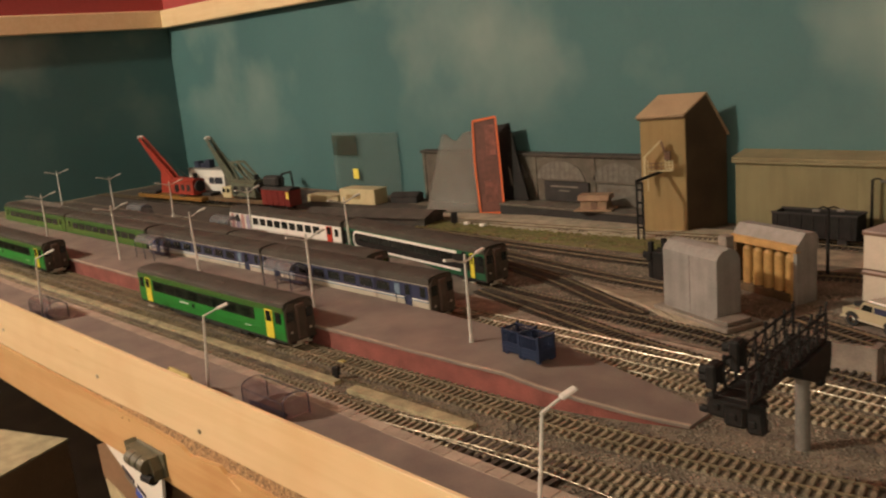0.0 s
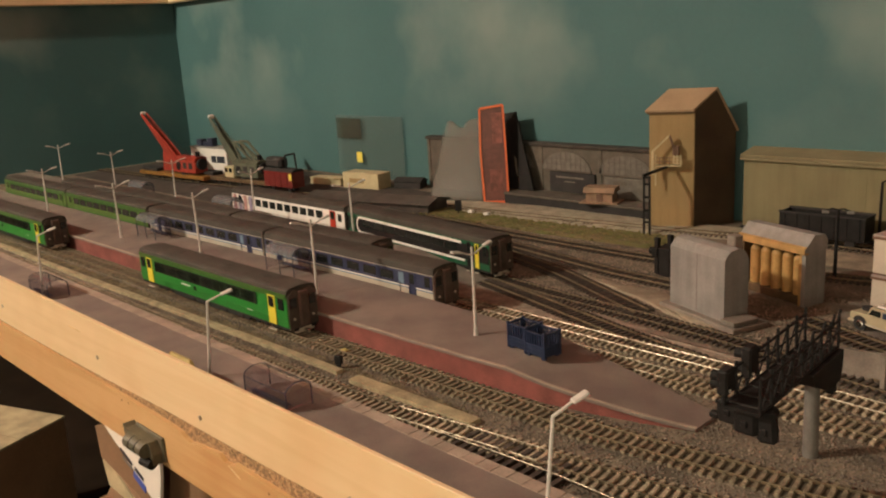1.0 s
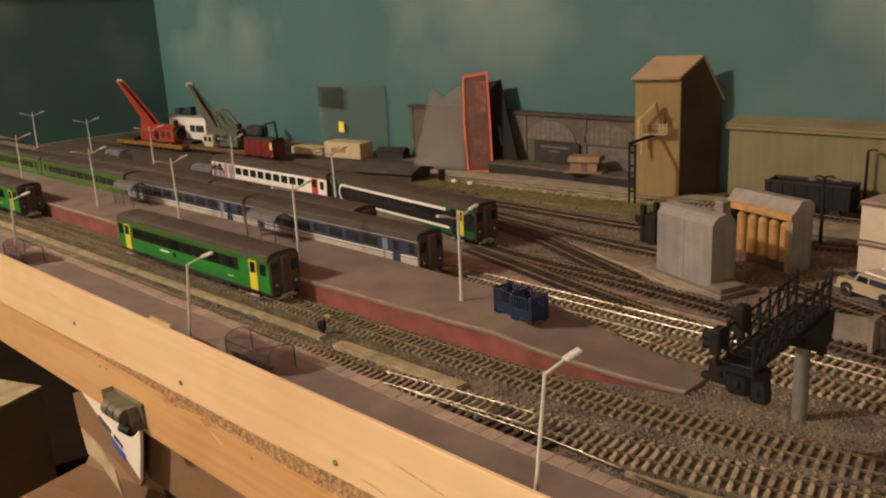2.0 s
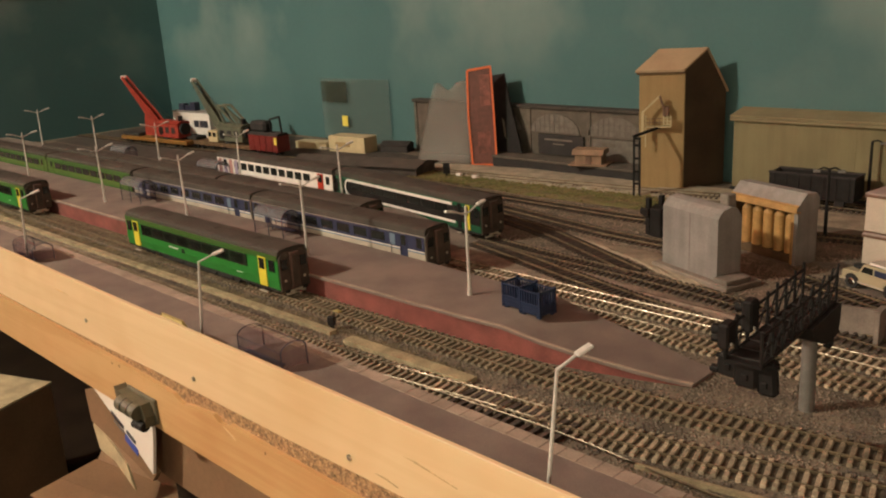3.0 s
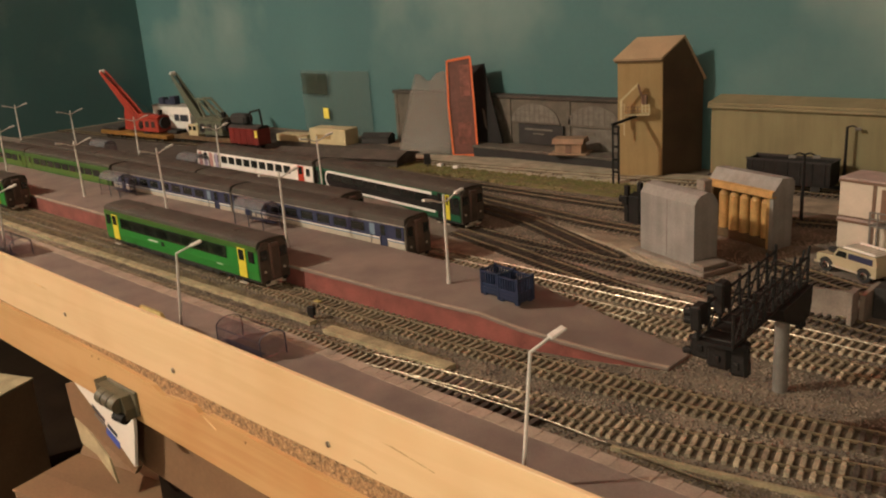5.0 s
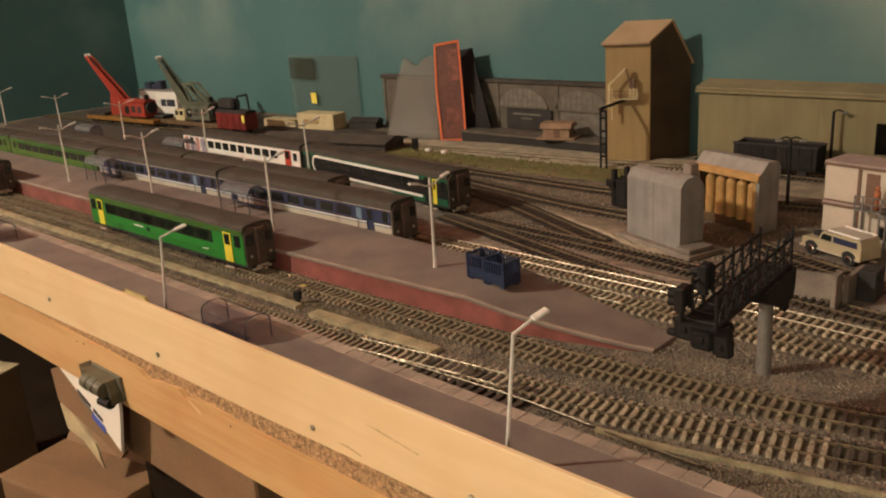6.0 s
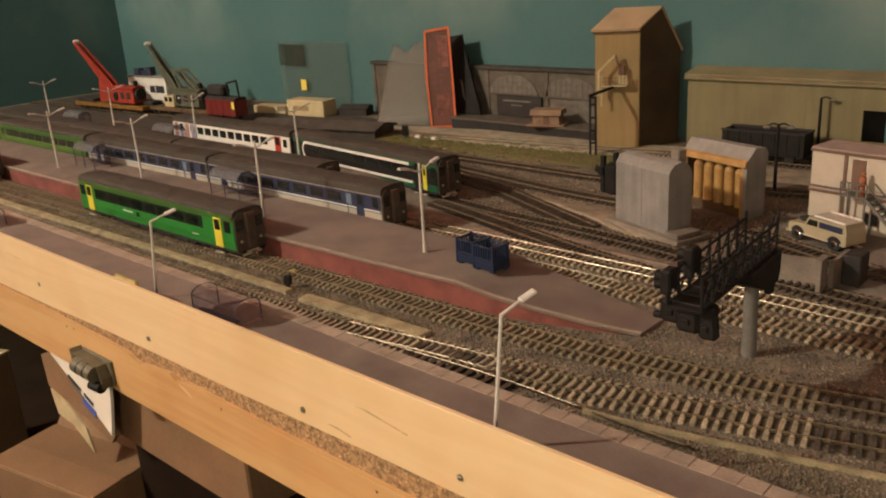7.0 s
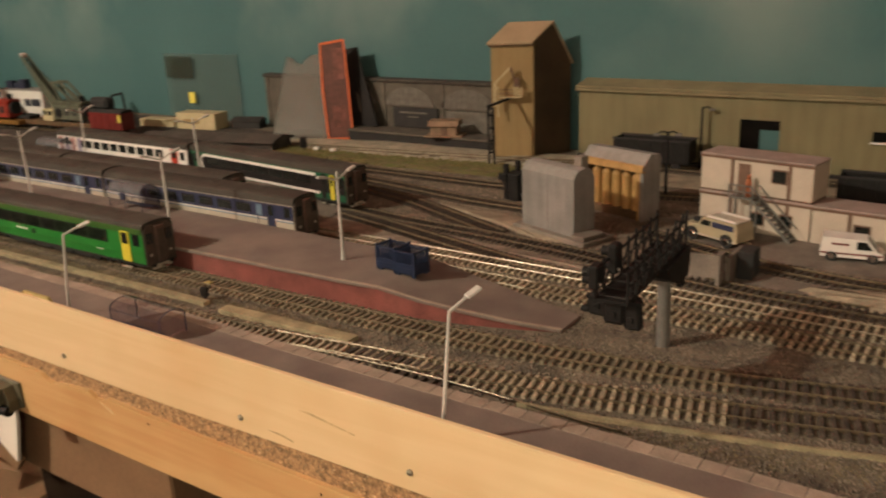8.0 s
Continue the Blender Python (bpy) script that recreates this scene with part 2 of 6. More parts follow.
M["red"] = mat("red_paint", (0.44, 0.045, 0.022), 0.4, vary=0.1, scale=60, bump=0.03)
M["crane_red"] = mat("dull_red_crane_paint", (0.29, 0.036, 0.022), 0.45, vary=0.2, scale=60, bump=0.03)
M["hut_wood"] = mat("hut_brown", (0.27, 0.17, 0.105), 0.8, vary=0.2, scale=60, bump=0.1)
M["pink"] = mat("faded_pink_vinyl", (0.42, 0.22, 0.20), 0.45, vary=0.15, scale=90)
M["lilac"] = mat("lilac_vinyl", (0.28, 0.24, 0.32), 0.45, vary=0.15, scale=90)
M["maroon"] = mat("maroon_paint", (0.15, 0.018, 0.014), 0.5, vary=0.15, scale=60)
M["orange_y"] = mat("ochre_yellow_paint", (0.20, 0.095, 0.02), 0.5, vary=0.2, scale=60)
M["crane_grey"] = mat("crane_olive_grey", (0.095, 0.098, 0.065), 0.6, vary=0.25, scale=60)
M["cream"] = mat("cream_paint", (0.50, 0.41, 0.24), 0.5, vary=0.1, scale=60)
M["cabin"] = mat("cabin_cream", (0.49, 0.42, 0.335), 0.5, vary=0.08, scale=50, bump=0.05)
M["cabin_roof"] = mat("cabin_roof", (0.33, 0.25, 0.22), 0.8, vary=0.15, scale=50)
M["brown"] = mat("brown_trim", (0.15, 0.085, 0.055), 0.7, vary=0.15, scale=50)
M["bin_blue"] = mat("blue_plastic_cage", (0.020, 0.031, 0.068), 0.35, vary=0.15, scale=90)
M["frame_blue"] = mat("blue_grey_frame", (0.026, 0.028, 0.052), 0.5, vary=0.15, scale=90)
M["canopy"] = clear("shelter_perspex", (0.20, 0.195, 0.20), 0.3, 0.50)
M["perspex"] = mat("shelter_side_perspex", (0.90, 0.88, 0.92), 0.03, vary=0.1, bump=0.0)
M["perspex"].node_tree.nodes["Principled BSDF"].inputs["Transmission Weight"].default_value = 1.0
M["perspex"].node_tree.nodes["Principled BSDF"].inputs["IOR"].default_value = 1.12
M["cello"] = clear("clear_film", (0.23, 0.21, 0.18), 0.45, 0.34)
M["cello"].node_tree.nodes["Principled BSDF"].inputs["Specular IOR Level"].default_value = 0.15
M["acrylic"] = clear("dusty_acrylic", (0.19, 0.23, 0.20), 0.3, 0.17)
M["orange"] = mat("orange_card", (0.78, 0.17, 0.055), 0.5, vary=0.08, scale=60)
M["print_mid"] = mat("faded_red_print", (0.25, 0.085, 0.062), 0.4, vary=0.4, scale=90, bump=0.02)
M["print_dark"] = mat("dark_print", (0.135, 0.050, 0.038), 0.4, vary=0.22, scale=30, bump=0.02, grain=120)
M["note"] = mat("yellow_note", (0.75, 0.62, 0.10), 0.7, vary=0.05)
M["tyre"] = mat("tyre_rubber", (0.02, 0.02, 0.02), 0.8, vary=0.1)
M["chrome"] = mat("bright_metal", (0.7, 0.66, 0.6), 0.2, 1.0, vary=0.1)
M["hi_vis"] = mat("orange_cloth", (0.38, 0.12, 0.05), 0.7, vary=0.2, scale=200)
M["sand_beige"] = mat("sand_car_paint", (0.37, 0.315, 0.205), 0.35, vary=0.06, bump=0.02)
M["faded"] = clear("faded_print", (0.05, 0.055, 0.032), 0.5, 0.42)
M["worn_lid"] = mat("worn_pale_card", (0.40, 0.32, 0.19), 0.8, vary=0.25, scale=40)
M["pale_yellow"] = mat("pale_yellow_paint", (0.40, 0.31, 0.10), 0.5, vary=0.2, scale=60)
M["dock_top"] = mat("worn_dock_top", (0.115, 0.095, 0.075), 0.9, vary=0.25, scale=50)
M["dusty"] = mat("dusty_brown_board", (0.060, 0.049, 0.040), 0.9, vary=0.3, scale=40)


# ---------------------------------------------------------------- mesh tools
def part(name, bm, material, parent=None, label="", smooth=False):
    me = bpy.data.meshes.new(name)
    bm.normal_update()
    bm.to_mesh(me)
    bm.free()
    me.materials.append(M[material])
    if smooth:
        for p in me.polygons:
            p.use_smooth = True
    ob = new(name, me)
    if parent is not None:
        ob.parent = parent
    if label:
        ob["label"] = label
    return ob


def thing(name, label, category, place=(0, 0, 0), yaw=0.0, group="", kind=""):
    ob = new(name)
    ob.empty_display_size = 0.01
    ob.matrix_basis = pose(*place, 0, 0, yaw)
    return tagged(ob, label, category, group, kind)


def box(bm, x0, x1, y0, y1, z0, z1, bevel=0.0, m=None):
    r = bmesh.ops.create_cube(bm, size=1)
    mm = Matrix.Translation(((x0 + x1) / 2, (y0 + y1) / 2, (z0 + z1) / 2)) @ Matrix.Diagonal((abs(x1 - x0), abs(y1 - y0), abs(z1 - z0), 1))
    if m is not None:
        mm = m @ mm
    bmesh.ops.transform(bm, matrix=mm, verts=r["verts"])
    if bevel:
        es = list({e for v in r["verts"] for e in v.link_edges})
        bmesh.ops.bevel(bm, geom=es, offset=bevel, segments=1, affect="EDGES")
    return bm


def cube(x0, x1, y0, y1, z0, z1, bevel=0.0):
    return box(bmesh.new(), x0, x1, y0, y1, z0, z1, bevel)


def rod(bm, a, b, r0, r1=None, n=8):
    a, b = Vector(a), Vector(b)
    r1 = r0 if r1 is None else r1
    d = b - a
    m = Matrix.Translation((a + b) / 2) @ d.to_track_quat("Z", "Y").to_matrix().to_4x4()
    bmesh.ops.create_cone(bm, cap_ends=True, segments=n, radius1=r0, radius2=r1, depth=d.length, matrix=m)
    return bm


def rods(lines, r, n=6):
    bm = bmesh.new()
    for a, b in lines:
        rod(bm, a, b, r, r, n)
    return bm


def beam(bm, a, b, w, h):
    """A square bar from a to b."""
    a, b = Vector(a), Vector(b)
    d = b - a
    m = Matrix.Translation((a + b) / 2) @ d.to_track_quat("X", "Z").to_matrix().to_4x4()
    return box(bm, -d.length / 2, d.length / 2, -w / 2, w / 2, -h / 2, h / 2, 0, m)


def prism(points, axis, lo, hi, bm=None):
    """A closed outline pushed along an axis. x: points are (y, z); y: (x, z); z: (x, y)."""
    bm = bm or bmesh.new()
    def at(p, v):
        return {"x": (v, p[0], p[1]), "y": (p[0], v, p[1]), "z": (p[0], p[1], v)}[axis]
    a = [bm.verts.new(at(p, lo)) for p in points]
    b = [bm.verts.new(at(p, hi)) for p in points]
    n = len(points)
    bm.faces.new(a)
    bm.faces.new(b[::-1])
    for i in range(n):
        bm.faces.new((a[i], b[i], b[(i + 1) % n], a[(i + 1) % n]))
    bmesh.ops.recalc_face_normals(bm, faces=bm.faces)
    return bm


def scatter(name, material, places, size, rng, parent=None, flat=0.7):
    """Many small irregular chips in one mesh."""
    n = len(places)
    base = np.array([(1, 0, 0), (-1, 0, 0), (0, 1, 0), (0, -1, 0), (0, 0, 1), (0, 0, -1)], float)
    tri = np.array([(0, 2, 4), (2, 1, 4), (1, 3, 4), (3, 0, 4), (2, 0, 5), (1, 2, 5), (3, 1, 5), (0, 3, 5)])
    s = rng.uniform(size[0], size[1], (n, 1, 1)) * rng.uniform(0.6, 1.2, (n, 6, 1))
    a = rng.uniform(0, 2 * np.pi, n)
    c, q = np.cos(a), np.sin(a)
    v = base[None] * s
    x = v[..., 0] * c[:, None] - v[..., 1] * q[:, None]
    y = v[..., 0] * q[:, None] + v[..., 1] * c[:, None]
    v = np.stack((x, y, v[..., 2] * flat), -1) + np.array(places)[:, None]
    f = tri[None] + (np.arange(n) * 6)[:, None, None]
    me = bpy.data.meshes.new(name)
    me.from_pydata(v.reshape(-1, 3).tolist(), [], f.reshape(-1, 3).tolist())
    me.materials.append(M[material])
    ob = new(name, me)
    if parent is not None:
        ob.parent = parent
    ob["kind"] = "stuff"
    return ob


# ---------------------------------------------------------------- room and baseboard
FLOOR, CEIL = -0.75, 1.70
WALL_Y, WALL_X = 1.408, -2.405
RAIL_Z = 0.428


def setting(name, bm, material, label, category="wall"):
    return tagged(part(name, bm, material), label, category, kind="structure")


setting("wall_north", cube(WALL_X, 2.6, WALL_Y, WALL_Y + 0.1, FLOOR, RAIL_Z + 0.02), "teal", "teal wall painted with soft pale clouds behind the layout")
setting("wall_west", cube(WALL_X - 0.1, WALL_X, -3.2, WALL_Y + 0.1, FLOOR, RAIL_Z + 0.02), "teal", "dark teal painted end wall with faint clouds")
setting("wall_north_upper", cube(WALL_X, 2.6, WALL_Y - 0.004, WALL_Y + 0.1, RAIL_Z + 0.02, CEIL), "red_wall", "dull red painted wall above the timber rail")
setting("wall_west_upper", cube(WALL_X - 0.1, WALL_X + 0.004, -3.2, WALL_Y + 0.1, RAIL_Z + 0.02, CEIL), "red_wall", "dull red painted end wall above the rail")
setting("wall_south", cube(WALL_X, 2.6, -3.3, -3.2, FLOOR, CEIL), "room", "plain buff plaster wall of the room")
setting("wall_east", cube(2.6, 2.7, -3.3, WALL_Y + 0.1, FLOOR, CEIL), "room", "plain buff plaster wall at the far end")
setting("ceiling", cube(WALL_X - 0.1, 2.7, -3.3, WALL_Y + 0.1, CEIL, CEIL + 0.05), "room", "plain buff plaster ceiling", "ceiling")
setting("floor", cube(WALL_X - 0.1, 2.7, -3.3, WALL_Y + 0.1, FLOOR - 0.05, FLOOR), "dark_under", "unseen floor in the near-black colour of the shade below", "floor")
setting("trim", cube(WALL_X + 0.026, 2.6, WALL_Y - 0.028, WALL_Y - 0.0041, RAIL_Z, RAIL_Z + 0.048, 0.003), "pine", "pale pine rail along the top of the painted wall", "trim")
setting("trim", cube(WALL_X + 0.0041, WALL_X + 0.026, -3.2, WALL_Y - 0.0041, RAIL_Z, RAIL_Z + 0.048, 0.003), "pine", "pale pine rail along the end wall", "trim")

FY = 0.506  # front face of the fascia
PZ = 0.023  # platform height
setting("ground", cube(WALL_X, 0.9, FY + 0.013, WALL_Y, -0.016, 0.0), "ground", "brown ballasted baseboard surface of the model railway", "baseboard")
fascia = thing("fascia", "pale pine front board above a varnished lower rail", "fascia board", (0, FY, 0))
UPPER_FOOT = [(-2.40, -0.0135), (-1.05, -0.0115), (-0.90, -0.0095), (-0.79, -0.0065), (-0.60, -0.0055), (-0.45, -0.0030), (0.75, -0.0010)]
LOWER_TOP = [(0.75, -0.0245), (-0.50, -0.0230), (-0.62, -0.0215), (-0.668, -0.0198), (-0.676, -0.0236), (-0.684, -0.0238), (-0.692, -0.0190), (-0.712, -0.0212),
             (-0.728, -0.0228), (-0.741, -0.0252), (-0.750, -0.0235), (-0.757, -0.0198), (-0.80, -0.0182), (-0.95, -0.0165), (-2.40, -0.0160)]
part("upper_board", prism(UPPER_FOOT + [(0.75, 0.0478), (-2.40, 0.0478)], "y", 0, 0.0035), "pine", fascia)
part("top_edge", cube(-2.40, 0.75, 0.0001, 0.0034, 0.0479, 0.0486, 0.0002), "pine", fascia, "pale planed top edge")
part("chipboard_edge", cube(-2.40, 0.75, 0.0036, 0.0128, -0.0280, -0.0004), "chip", fascia, "rough chipboard edge")
part("lower_rail", prism([(-2.40, -0.0660), (0.75, -0.0660)] + LOWER_TOP, "y", -0.0004, 0.0035), "pine_low", fascia)
part("rail_back", cube(-2.40, 0.75, 0.0037, 0.020, -0.0655, -0.0282), "pine_low", fascia)
part("splinter", prism([(-0.678, -0.0240), (-0.664, -0.0285), (-0.661, -0.0310), (-0.672, -0.0270)], "y", -0.0011, -0.0003), "pine", fascia, "torn pale splinter")
rng_c = random.Random(3)
chips = bmesh.new()
for k in range(520):
    cx = rng_c.uniform(-1.05, 0.0)
    cz = rng_c.uniform(-0.022, -0.006)
    box(chips, -0.0014, 0.0014, -0.0005, 0.0004, -0.0006, 0.0006, 0, pose(cx, 0.0036, cz, rng_c.uniform(-30, 30), rng_c.uniform(-40, 40), rng_c.uniform(-20, 20)))
part("flaked_face", chips, "chip_flake", fascia)["kind"] = "stuff"
for sx, sz in ((-0.378, 0.0095), (-0.517, 0.0062), (-0.716, 0.0056), (-0.92, 0.010), (-0.18, 0.010), (-1.2, 0.010)):
    bm = rod(bmesh.new(), (sx, -0.0009, sz), (sx, 0.0015, sz), 0.0021, 0.0021, 12)
    box(bm, sx - 0.0016, sx + 0.0016, -0.0012, -0.0008, sz - 0.0003, sz + 0.0003)
    part("screw", bm, "steel", fascia)
for sx, sz in ((-0.62, -0.028), (-0.86, -0.022), (-0.875, -0.023), (-0.45, -0.03), (-0.30, -0.026)):
    part("nail_hole", rod(bmesh.new(), (sx, -0.0004, sz), (sx, 0.001, sz), 0.0013, 0.0013, 8), "dark_under", fascia)
# wear on the boards
M["scuff"] = mat("scuffed_grain", (0.62, 0.43, 0.225), 0.6, vary=0.3, scale=80)
M["knot"] = mat("wood_knot", (0.27, 0.13, 0.05), 0.5, vary=0.4, scale=150)
for x0, x1, za, zb in ((-0.463, -0.418, 0.0265, 0.0215), (-0.492, -0.470, 0.004, 0.0015), (-0.99, -0.955, 0.03, 0.029)):
    part("scuff", prism([(x0, za), (x0 + 0.01, za + 0.0005), (x1, zb + 0.0006), (x1, zb - 0.0002), (x0 + 0.012, za - 0.0012)], "y", -0.0003, 0.0002), "scuff", fascia)
for kx, kz, kr in ((-0.452, -0.046, 0.0032), (-0.60, -0.028, 0.0016), (-0.86, -0.024, 0.0022), (-1.05, -0.03, 0.0026), (-0.33, -0.030, 0.0024)):
    bm = bmesh.new()
    rod(bm, (0, -0.0003, 0), (0, 0.0003, 0), kr, kr, 14)
    bmesh.ops.transform(bm, matrix=Matrix.Translation((kx, 0, kz)) @ Matrix.Diagonal((0.7, 1, 1.5, 1)), verts=bm.verts)
    part("knot", bm, "knot", fascia)

# ---------------------------------------------------------------- track
GAUGE, PITCH = 0.0088, 0.0072


def glide(points, step=0.004):
    """Even steps along a smooth line through the points: list of (x, y, angle)."""
    p = np.array(points, float)
    xs = np.arange(p[0, 0], p[-1, 0], 0.01)
    ys = np.interp(xs, p[:, 0], p[:, 1])
    k = np.exp(-np.linspace(-2, 2, 15) ** 2)
    ys = np.convolve(np.pad(ys, 7, mode="reflect", reflect_type="odd"), k / k.sum(), mode="valid")
    d = np.concatenate(([0], np.cumsum(np.hypot(np.diff(xs), np.diff(ys)))))
    s = np.arange(0, d[-1], step)
    x, y = np.interp(s, d, xs), np.interp(s, d, ys)
    return [(a, b, g) for a, b, g in zip(x, y, np.arctan2(np.gradient(y), np.gradient(x)))]


def sweep(line, offset, half, z0, z1, flat=False):
    bm = bmesh.new()
    last = None
    for x, y, a in line:
        nx, ny = -math.sin(a), math.cos(a)
        h = (z1 - z0) * (0.04 if flat else 0.35)
        sec = ((-half, z0), (half, z0), (half, z1 - h), (half * 0.6, z1 - h * 0.25), (0, z1), (-half * 0.6, z1 - h * 0.25), (-half, z1 - h))
        ring = [bm.verts.new((x + nx * (offset + o), y + ny * (offset + o), z)) for o, z in sec]
        if last:
            for i in range(7):
                bm.faces.new((last[i], last[(i + 1) % 7], ring[(i + 1) % 7], ring[i]))
        else:
            bm.faces.new(ring)
        last = ring
    bm.faces.new(last[::-1])
    bmesh.ops.recalc_face_normals(bm, faces=bm.faces)
    return bm


def one_sleeper():
    bm = cube(-0.0017, 0.0017, -0.0168, 0.0168, 0.0, 0.0030, 0.0003)
    for s in (-1, 1):
        for o in (-1, 1):
            box(bm, -0.0011, 0.0011, s * GAUGE + o * 0.0016 - 0.0009, s * GAUGE + o * 0.0016 + 0.0009, 0.003, 0.0042)
    return bm


SLEEPER = {}
for key in ("sleeper", "sleeper_brown", "sleeper_dark"):
    ob = part("sleeper", one_sleeper(), key)
    SLEEPER[key] = ob.data
    bpy.data.objects.remove(ob)
PIECES = []


def track(points, label, rail="rail", wood_key="sleeper", near=None, dull_from=None, dark_from=None, bed=0.0012, dull_to=None):
    """Rails on sleepers. Before dull_to and past dull_from the rails turn dull, so the glint's extent is put into the
    material; past dark_from the sleepers are darker.
    """
    t = thing("railway_track", label, "railway track", group="model railway tracks")
    line = glide(points)
    for o in (-GAUGE, GAUGE):
        runs = [(line, rail)]
        if dull_from is not None:
            k = next(i for i, p in enumerate(line) if p[0] > dull_from)
            runs = [(line[:k + 1], rail), (line[k:], "rail_dull")]
            if dull_to is not None:
                j = next(i for i, p in enumerate(line) if p[0] > dull_to)
                runs = [(line[:j + 1], "rail_dull"), (line[j:k + 1], rail), (line[k:], "rail_dull")]
        for run, m in runs:
            part("rail", sweep(run, o, 0.00045, 0.0030, 0.0048), m, t, smooth=True)
        part("rail_foot", sweep(line, o, 0.0011, 0.0028, 0.0034), "rail_dull", t)
    part("ballast_bed", sweep(glide(points, 0.012), 0, 0.0158, -0.0005, bed, True), "bed", t)
    verts, faces = [], []
    for x, y, a in glide(points, PITCH):
        if near and near[0] < x < near[1]:
            PIECES.append((SLEEPER["sleeper_dark" if dark_from is not None and x > dark_from else wood_key], t, Matrix.Translation((x, y, 0)) @ Matrix.Rotation(a + random.uniform(-0.02, 0.02), 4, "Z")))
            continue
        c, s = math.cos(a), math.sin(a)
        n = len(verts)
        for dz in (0, 0.003):
            for u, v in ((-0.0017, -0.0168), (0.0017, -0.0168), (0.0017, 0.0168), (-0.0017, 0.0168)):
                verts.append((x + u * c - v * s, y + u * s + v * c, dz))
        for f in ((4, 5, 6, 7), (0, 1, 5, 4), (1, 2, 6, 5), (2, 3, 7, 6), (3, 0, 4, 7)):
            faces.append([n + i for i in f])
    if verts:
        me = bpy.data.meshes.new("sleeper_run")
        me.from_pydata(verts, [], faces)
        me.materials.append(M[wood_key])
        ob = new("sleeper_run", me)
        ob.parent = t
        ob["kind"] = "stuff"
    return t


T1 = [(-2.39, 0.600), (-1.3, 0.606), (-0.744, 0.6115), (-0.6, 0.6175), (-0.527, 0.629), (-0.45, 0.637), (-0.36, 0.6475), (-0.29, 0.6665), (-0.245, 0.677), (-0.1, 0.715), (0.2, 0.80), (0.6, 0.90)]
T2 = [(-2.39, 0.672), (-1.2, 0.682), (-0.7, 0.686), (-0.55, 0.690), (-0.45, 0.6925), (-0.38, 0.7005), (-0.32, 0.7085), (-0.27, 0.717), (-0.1, 0.757), (0.2, 0.842), (0.6, 0.945)]
T3 = [(-2.39, 0.815), (-1.1, 0.828), (-0.75, 0.828), (-0.6, 0.8225), (-0.45, 0.8165), (-0.35, 0.818), (-0.29, 0.815), (-0.15, 0.812), (0.2, 0.885), (0.6, 0.985)]
T4 = [(-2.39, 0.868), (-0.9, 0.866), (-0.52, 0.861), (-0.38, 0.861), (-0.3, 0.858), (-0.15, 0.853), (0.2, 0.925), (0.6, 1.025)]
T5 = [(-2.39, 1.0), (-1.5, 1.0), (-1.1, 0.996), (-0.95, 0.980), (-0.81, 0.961), (-0.7, 0.946), (-0.6, 0.940), (-0.48, 0.928), (-0.38, 0.908), (-0.28, 0.893), (-0.1, 0.892), (0.6, 1.06)]
T6 = [(-1.25, 1.150), (-1.05, 1.125), (-0.86, 1.092), (-0.70, 1.062), (-0.62, 1.055), (-0.56, 1.055)]
T7 = [(-1.15, 1.165), (-0.95, 1.150), (-0.69, 1.142), (-0.52, 1.175), (-0.40, 1.20), (0.6, 1.24)]
T8 = [(-2.39, 1.135), (-2.0, 1.150), (-1.7, 1.180), (-1.45, 1.195), (-1.2, 1.205)]
T9 = [(-1.30, 1.235), (-1.0, 1.262), (-0.82, 1.284), (-0.70, 1.300), (-0.6, 1.326), (0.6, 1.335)]
T10 = [(-0.44, 1.022), (-0.36, 0.990), (-0.29, 0.966), (-0.2, 0.955), (0.2, 1.0), (0.6, 1.10)]
track(T1, "bright-railed branch track curving past the near platform", near=(-1.0, 0.0), dull_from=-0.46, dark_from=-0.247, dull_to=-0.61)
track(T2, "brown weathered platform track under the green railcars", "rail_dull", "sleeper_brown", near=(-1.0, 0.0), dark_from=-0.255)
track(T3, "bright-railed main line beside the island platform", near=(-0.8, -0.05), dull_from=-0.47)
track(T4, "bright-railed main line with weathered sleepers", "rail_bright", near=(-0.8, -0.05))
track(T5, "dull track curving in from the far platform", "rail_dull", "sleeper_dark", near=(-0.85, -0.2))
track(T6, "short dark siding ending behind the grey bunker", "rail_dull", "sleeper_dark")
track(T7, "dark yard track running behind the bunkers", "rail_dull", "sleeper_dark")
track(T8, "dark siding under the two railway cranes", "rail_dull", "sleeper_dark")
track(T9, "far track set in pale hardstanding before the warehouse", "rail_dull", "sleeper_dark")
track(T10, "dark yard siding before the parked vehicles", "rail_dull", "sleeper_dark")
# the blades and stub of the near turnout
stub = thing("turnout_rails", "bright turnout blades ending against the platform edge", "railway track")
part("stock_rail", sweep(glide([(-0.56, 0.6135), (-0.50, 0.618), (-0.436, 0.6215), (-0.362, 0.618)]), 0, 0.00045, 0.003, 0.0048), "rail", stub, smooth=True)
part("stock_rail", sweep(glide([(-0.364, 0.618), (-0.33, 0.6165), (-0.29, 0.617)]), 0, 0.00045, 0.003, 0.0048), "rail_dull", stub, smooth=True)
part("check_rail", sweep(glide([(-0.50, 0.6235), (-0.44, 0.6255)]), 0, 0.00045, 0.003, 0.0048), "rail_dull", stub, smooth=True)
for i in range(12):
    x = -0.525 + i * 0.0085
    part("timber", cube(x - 0.002, x + 0.002, 0.6055, 0.640, 0.0, 0.0034), "sleeper_dark", stub)
